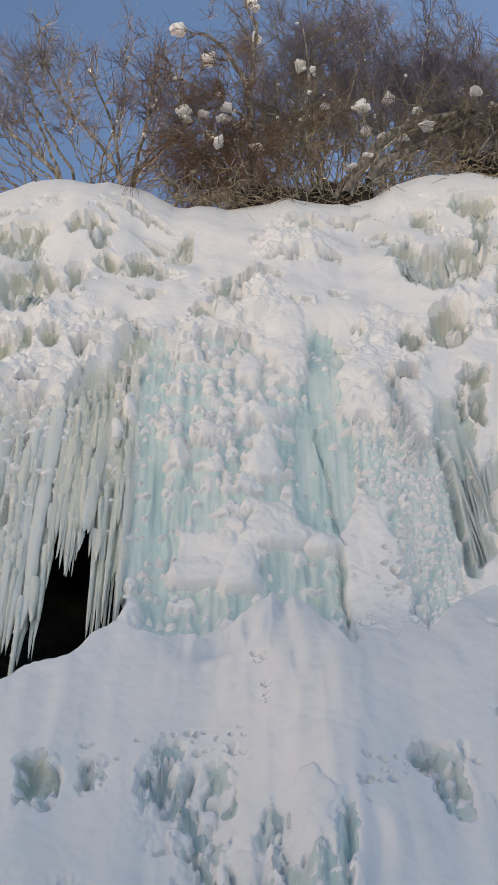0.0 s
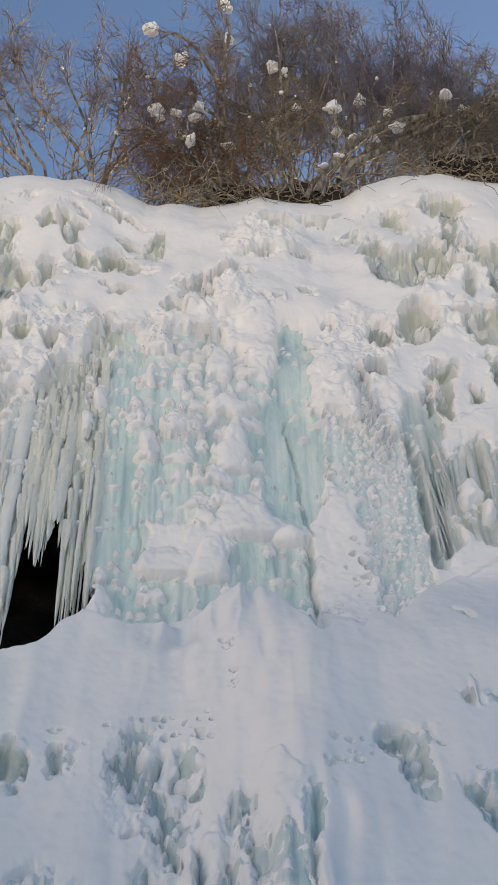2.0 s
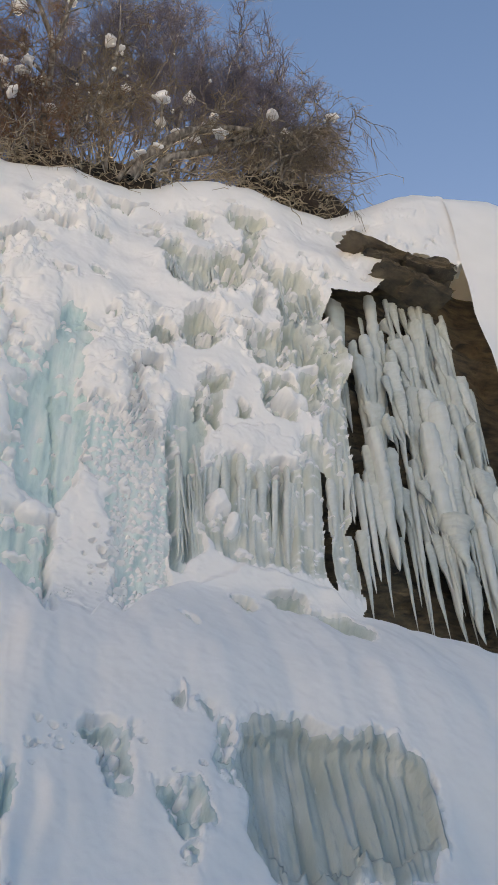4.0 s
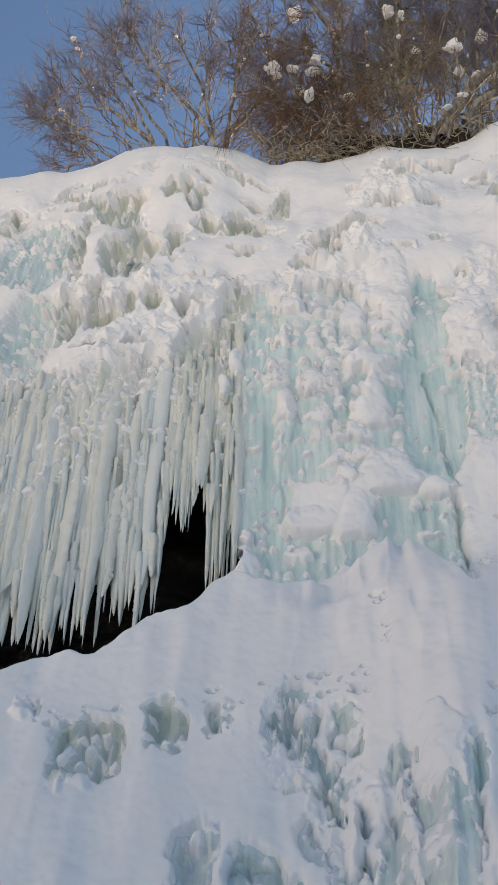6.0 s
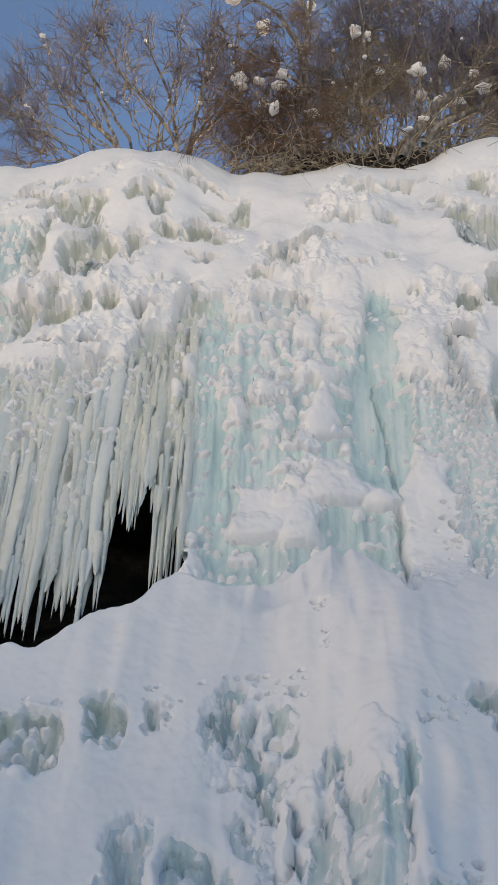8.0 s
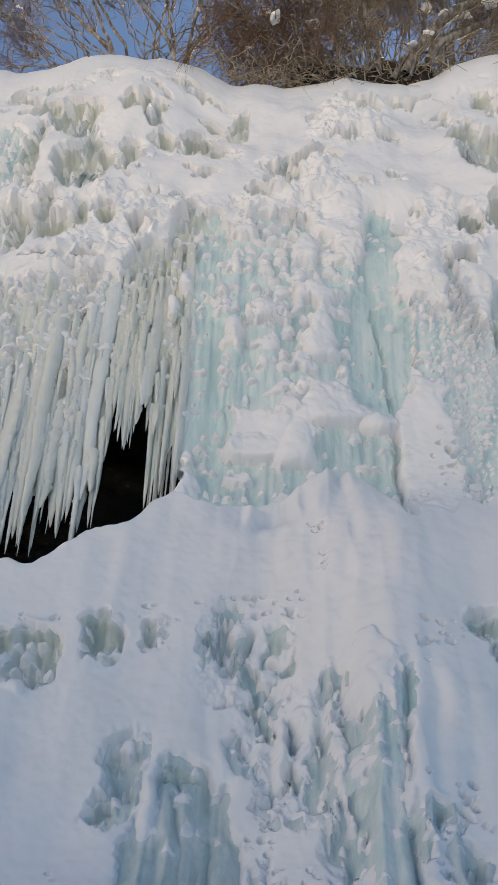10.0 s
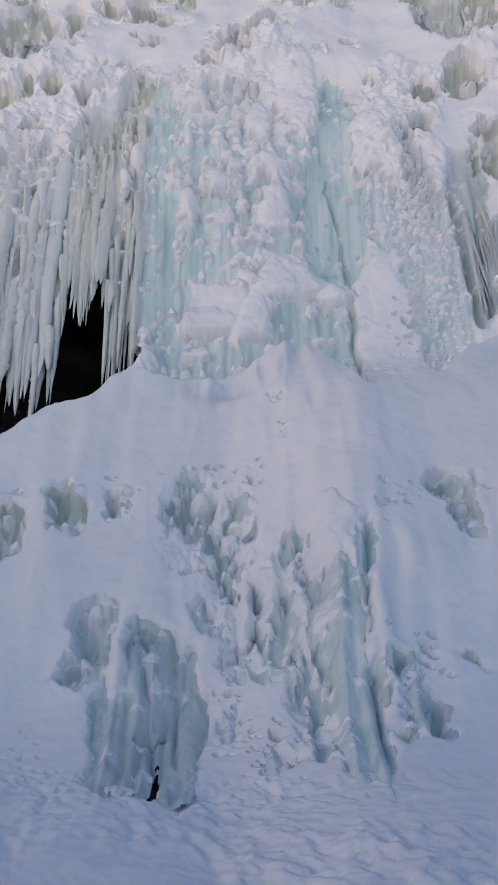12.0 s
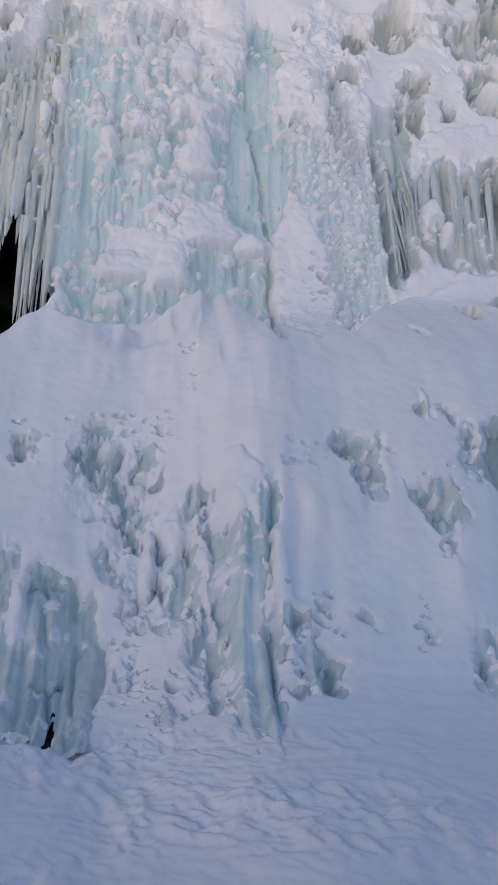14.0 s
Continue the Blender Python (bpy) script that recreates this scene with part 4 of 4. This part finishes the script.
def shrub(label, base, stems, seed, twig_mat, pull=(0, 0, .15), density=1.0, thick=.03, droop=0.0, twig_r=.0055, trunks=()):
    """stems: tips as x, z of slender stems; trunks: a radius and the x, z that a gnarled limb passes; the base is on the rim."""
    r = np.random.RandomState(seed)
    n = 14
    lines, radii = [], []
    u = np.linspace(0, 1, n)[:, None]
    for radius, way in trunks:
        way = np.array(way)
        at = np.linspace(0, len(way) - 1, n)
        ln = np.stack([np.interp(at, np.arange(len(way)), way[:, 0]), base[1] - .15 + .35 * np.cumsum(r.normal(size=n)) * .18, np.interp(at, np.arange(len(way)), way[:, 1])], 1)
        ln[1:-1] = .25 * ln[:-2] + .5 * ln[1:-1] + .25 * ln[2:]
        ln += np.cumsum(r.normal(size=(n, 3)) * .03, 0)
        ln[0, 2] -= .3
        lines.append(ln)
        radii.append(radius * (1 - .8 * u[:, 0] ** 1.3))
    for tx, tz in [(a + r.normal() * w, c + r.normal() * w) for a, c in stems for w in ((.1, .5, .8) if twig_mat is TWIG else (.1, .5))]:
        b = np.array(base) + r.normal(size=3) * (.45, .25, .03)
        e = np.array((tx, base[1] + r.uniform(-.6, 1.2), tz))
        mid = b + (e - b) * (.75, .5, .35) + r.normal(size=3) * .5 * (1, .6, .4)
        ln = (1 - u) ** 2 * b + 2 * u * (1 - u) * mid + u * u * e + np.cumsum(r.normal(size=(n, 3)) * .05, 0)
        ln[0] = b - (0, 0, .3)
        lines.append(ln)
        radii.append(thick * r.uniform(.5, 1.1) * (1 - .9 * u[:, 0]))
    lines, radii = np.array(lines), np.array(radii)
    m = int(9 * len(lines))
    fine = twig_mat is TWIG
    a = sprout(r, lines, m, (.4, 1.1) if fine else (.5, 1.5), 1.0, .5 if fine else .7, pull, 9, .4 if fine else .15, .05)
    b = sprout(r, a, int(m * 5 * density), (.25, .7) if fine else (.3, .9), 1.0, .6, pull, 6, .1, .06)
    c = sprout(r, b, int(m * 12 * density), (.2, .6), 1.0, .7, np.array(pull) + (0, 0, -droop), 4, .1, .07)
    taper = lambda w, ln, lo=.4: w * np.linspace(1, lo, ln.shape[1])[None] * r.uniform(.6, 1.4, (len(ln), 1))
    ob = new("shrub")
    ob.location = base
    home = lambda ln: ln - np.array(base)
    for k in range(len(lines)):
        part("stem", tube_mesh("stem", (home(lines[k:k + 1]), radii[k:k + 1], 8)), BARK, ob)
    limbs = part("limb_tangle", tube_mesh("limb_tangle", (home(a), taper(.02, a, .3), 5)), BARK, ob)
    crown = part("crown", tube_mesh("crown", (home(b), taper(twig_r * 1.6, b), 4), (home(c), taper(twig_r, c), 3)), twig_mat, ob)
    limbs["kind"] = crown["kind"] = "stuff"
    return tagged(ob, label, "shrub", group="bare shrubs on the rim"), lines, a


wood = []
SHRUBS = [
    ("tall bare shrub with fine grey twigs on the snowy rim", (-3.1, 18.3, 21.6), [(-5.4, 26.8), (-4.3, 26.9), (-3.2, 27.0), (-2.3, 26.8), (-1.9, 25.2), (-1.6, 24.2)], 1, TWIG, (0, 0, .15), 1.0, .022, 0,
     [(.05, [(-2.85, 21.9), (-3.4, 23.0), (-4.36, 24.2), (-5.2, 26.2), (-5.5, 27)]), (.045, [(-2.8, 21.9), (-3.2, 24.0), (-3.95, 26), (-4.3, 27)]),
      (.05, [(-2.65, 21.9), (-2.4, 23.4), (-2.35, 25.2), (-2.3, 26.6)]), (.05, [(-2.6, 21.8), (-1.9, 23.2), (-1.2, 24.1)]), (.035, [(-3.3, 21.8), (-3.25, 23.4), (-3.2, 25)])]),
    ("wide bare shrub with fine grey twigs on the snowy rim", (-4.6, 18.3, 21.6), [(-6.4, 26.2), (-6.9, 24.8), (-5.8, 26.6), (-7.0, 23.6), (-6.9, 22.6)], 2, TWIG, (-.05, 0, .12), 1.0, .022, 0,
     [(.05, [(-4.2, 21.7), (-5.4, 22.9), (-6.5, 24.1)]), (.04, [(-3.9, 21.8), (-4.7, 23.6), (-5.5, 25.7)]), (.04, [(-4.2, 21.7), (-5.2, 24.1), (-5.7, 26.1)]), (.04, [(-4.3, 21.8), (-4.9, 22.9), (-5.65, 24.4)])]),
    ("leaning shrub with a dark trunk and rusty tangled twigs", (.4, 18.1, 20.9), [(-1.1, 27.4), (-.4, 27.6), (.3, 27.2), (-1.5, 26.3)], 3, BROWN_TWIG, (0, 0, -.1), .9, .03, .3,
     [(.10, [(.47, 21.1), (.33, 23), (.25, 25), (-.1, 26.1), (-.7, 26.95), (-1.35, 27)]), (.06, [(.25, 25), (.32, 27.3), (.1, 28.3), (.16, 28.7)]), (.06, [(.1, 21), (-.9, 22.6), (-1.5, 23.2)]),
      (.05, [(.3, 23.6), (-.5, 24.4), (-1.4, 24.6), (-1.9, 25.3)])]),
    ("dense rusty brown tangle of drooping twigs on the rim", (-.6, 17.9, 21.0), [(-1.6, 23.3), (-1.1, 23.6), (-.4, 24.0), (.5, 24.4), (-1.3, 22.6), (.3, 23.2), (-.2, 25.4)], 4, BROWN_TWIG, (0, 0, -.45), 1.7, .025, .6, ()),
    ("brown bushy shrub with upright and drooping twigs", (1.5, 18.0, 21.0), [(1.3, 27.0), (1.8, 26.6), (.9, 26.0), (2.2, 25.4), (1.0, 24.4), (1.8, 24.2), (1.4, 25.4)], 5, STRAW_TWIG, (0, 0, -.2), .75, .022, .45,
     [(.06, [(1.94, 21.3), (1.58, 22.9), (1.76, 24.6), (1.8, 26.2), (1.55, 27.6)]), (.05, [(.75, 21.1), (1.0, 22.4), (2.6, 24.1), (3.1, 26)])]),
    ("tall bare shrub with purple grey fine twigs", (2.0, 19.0, 21.4), [(.9, 29.4), (1.6, 30.2), (2.4, 30.4), (3.2, 30.2), (2.8, 28.5), (1.4, 28.0), (.5, 28.6), (.2, 29.4), (2.0, 29.2), (2.6, 29.4), (3.0, 27.6), (1.2, 29.8)], 6, TWIG, (0, 0, .18), 1.7, .025, 0, ()),
    ("tall bare shrub with purple grey fine twigs", (3.4, 19.0, 21.7), [(3.6, 30.0), (4.2, 29.4), (4.7, 28.6), (5.2, 27.2), (4.0, 27.4), (5.0, 28.0), (3.4, 28.6), (4.5, 29.2), (4.9, 27.0), (3.8, 26.4), (5.6, 26.4)], 7, TWIG, (0, 0, .18), 1.7, .025, 0,
     [(.07, [(3.08, 22), (3.55, 24.4), (3.7, 25.5), (4.1, 26.7), (4.0, 28)])]),
    ("bare shrub with a thick snowy trunk leaning along the rim", (2.9, 17.95, 21.3), [(4.6, 23.4), (5.6, 23.6), (4.2, 24.4), (3.4, 24.6)], 8, STRAW_TWIG, (0, 0, -.15), .6, .03, .3,
     [(.15, [(2.47, 21.1), (3.2, 22.3), (3.95, 23), (4.8, 23.9), (5.9, 24.1), (6.6, 23.9)]), (.11, [(3.0, 21.6), (4.2, 22.7), (4.85, 23.4), (5.4, 23.7)]), (.07, [(2.2, 21.1), (2.9, 22.2), (3.1, 23.4), (3.0, 24.2)])]),
    ("small bare shrub with fine twigs at the rim's end", (5.6, 18.6, 22.0), [(5.6, 27.2), (6.3, 27.4), (6.9, 26.4), (7.3, 25.4), (5.9, 26.3), (6.6, 25.6), (7.0, 27.0), (5.4, 25.4), (6.3, 26.6)], 9, TWIG, (0, 0, .1), 1.7, .02, 0, ()),
    ("overhanging brown tangle of dead twigs at the rim's end", (6.2, 17.95, 22.2), [(7.0, 24.4), (7.3, 24.8), (6.6, 23.6), (7.0, 23.0), (5.6, 23.6), (6.2, 24.0), (7.4, 25.3)], 10, DEAD_TWIG, (.05, 0, -.35), 1.1, .03, .55,
     [(.06, [(4.9, 23.6), (6.0, 24.1), (6.8, 23.8), (7.3, 23.2)]), (.06, [(5.4, 22.6), (6.4, 23.6), (7.1, 24.6), (7.5, 25.3)])]),
]
for label, base, stems, seed, mat, pull, density, thick, droop, trunks in SHRUBS:
    ob, a, c = shrub(label, base, stems, seed, mat, pull, density, thick, droop, trunks=trunks)
    wood += [a.reshape(-1, 3), c[:, :5].reshape(-1, 3)]
wood = np.concatenate(wood)


# pale roots and dead stalks that hang over the rim
def root_tangle(label, x0, x1, seed, count):
    r = np.random.RandomState(seed)
    p = np.stack([r.uniform(x0, x1, count), r.uniform(17.75, 18.2, count), np.zeros(count)], 1)
    p[:, 2] = 20.7 + np.interp(p[:, 0], RIM[:, 0], RIM[:, 1]) + r.uniform(-.1, .5, count)
    d = r.normal(size=(count, 3)) * (.8, .35, .5) + (0, -.15, .35)
    u = np.linspace(0, 1, 9)[None, :, None]
    kink = np.cumsum(r.normal(size=(count, 9, 3)) * .09, 1)
    ln = p[:, None] + r.uniform(.4, 1.3, count)[:, None, None] * (d[:, None] * u + np.array((0, -.05, -.55)) * u * u + kink - kink[:, :1])
    base = ln[:, 0].mean(0)
    rad = r.uniform(.006, .02, (count, 1)) * np.linspace(1, .4, 9)[None]
    ob = part("root_tangle", tube_mesh("root_tangle", (ln - base, rad, 5)), STALK)
    ob.location = base
    return tagged(ob, label, "roots")


root_tangle("pale curling roots and dead stalks hanging over the rim", -1.6, 3.4, 31, 260)
root_tangle("pale curling roots and dead stalks hanging over the rim", 4.6, 7.9, 32, 200)


# ---- snow clumps on the twigs ----
def clump_mesh(seed):
    bm = bmesh.new()
    bmesh.ops.create_icosphere(bm, subdivisions=3, radius=1)
    for v in bm.verts:
        p = v.co.copy()
        v.co *= 1 + .6 * noise.noise(p * 1.4 + Vector((seed, seed, 0))) + .14 * noise.noise(p * 3 + Vector((seed, 0, 0)))
        if v.co.z < -.35:
            v.co.z = -.35 + (v.co.z + .35) * .3
    for f in bm.faces:
        f.smooth = True
    me = bpy.data.meshes.new("snow_clump")
    bm.to_mesh(me)
    bm.free()
    me.materials.append(SNOW)
    return me


CLUMPS = [clump_mesh(s * 7.7) for s in range(6)]
rs = np.random.RandomState(9)


def snow_clump(x, z, sx, sz):
    p = wood[np.argmin((wood[:, 0] - x) ** 2 + (wood[:, 2] - z) ** 2 + .03 * (wood[:, 1] - 17.8) ** 2)]
    ob = part("snow_clump", CLUMPS[rs.randint(6)], None)
    ob.matrix_world = pose(.1 * p[0] + .9 * x, p[1] - .65 * sx, .1 * p[2] + .9 * z, rs.uniform(-15, 15), rs.uniform(-20, 20), rs.uniform(0, 360)) @ Matrix.Diagonal((sx, sx * .8, sz, 1))
    tagged(ob, "small white snow clump caught on bare twigs", "snow clump", group="snow clumps on the shrubs")


# larger drifts in the forks: x, z, half width, half height; each is a few clumps side by side
for x, z, hw, hh in ((-1.3, 27.1, .45, .2), (-.9, 27.3, .2, .14), (-1.22, 23.6, .2, .2), (-.65, 23.6, .35, .1), (-.1, 23.65, .25, .09), (1.51, 26.1, .15, .17), (1.84, 25.65, .07, .1), (.2, 28.4, .13, .12),
                     (.5, 27.9, .17, .12), (3.83, 25.3, .1, .22), (3.0, 23.8, .14, .2), (2.2, 24.8, .08, .12), (7.6, 25.1, .13, .12)):
    for k in range(max(1, int(hw / .06))):
        q = rs.uniform(-1, 1)
        size = rs.uniform(.7, 1.2) * min(hh, .17)
        snow_clump(x + hw * q, z + hh * rs.uniform(-.4, .4), max(size, min(hw, .14)), size)
# snow along the leaning trunks
for x, z in ((3.0, 22.0), (3.4, 22.6), (3.8, 23.0), (4.3, 23.5), (4.8, 24.0), (5.3, 24.1), (5.8, 24.2), (6.3, 24.1), (4.5, 23.1), (3.9, 22.6), (2.6, 21.7), (.4, 22.6), (-.5, 22.2)):
    snow_clump(x, z, rs.uniform(.12, .2), rs.uniform(.05, .08))
for _ in range(90):
    p = wood[rs.randint(len(wood))]
    k = rs.uniform(.025, .055)
    if p[2] > 22.3 and (p[0] < 4.5 or rs.rand() < .3):
        snow_clump(p[0], p[2], k * rs.uniform(.7, 1.5), k * rs.uniform(.7, 1.4))
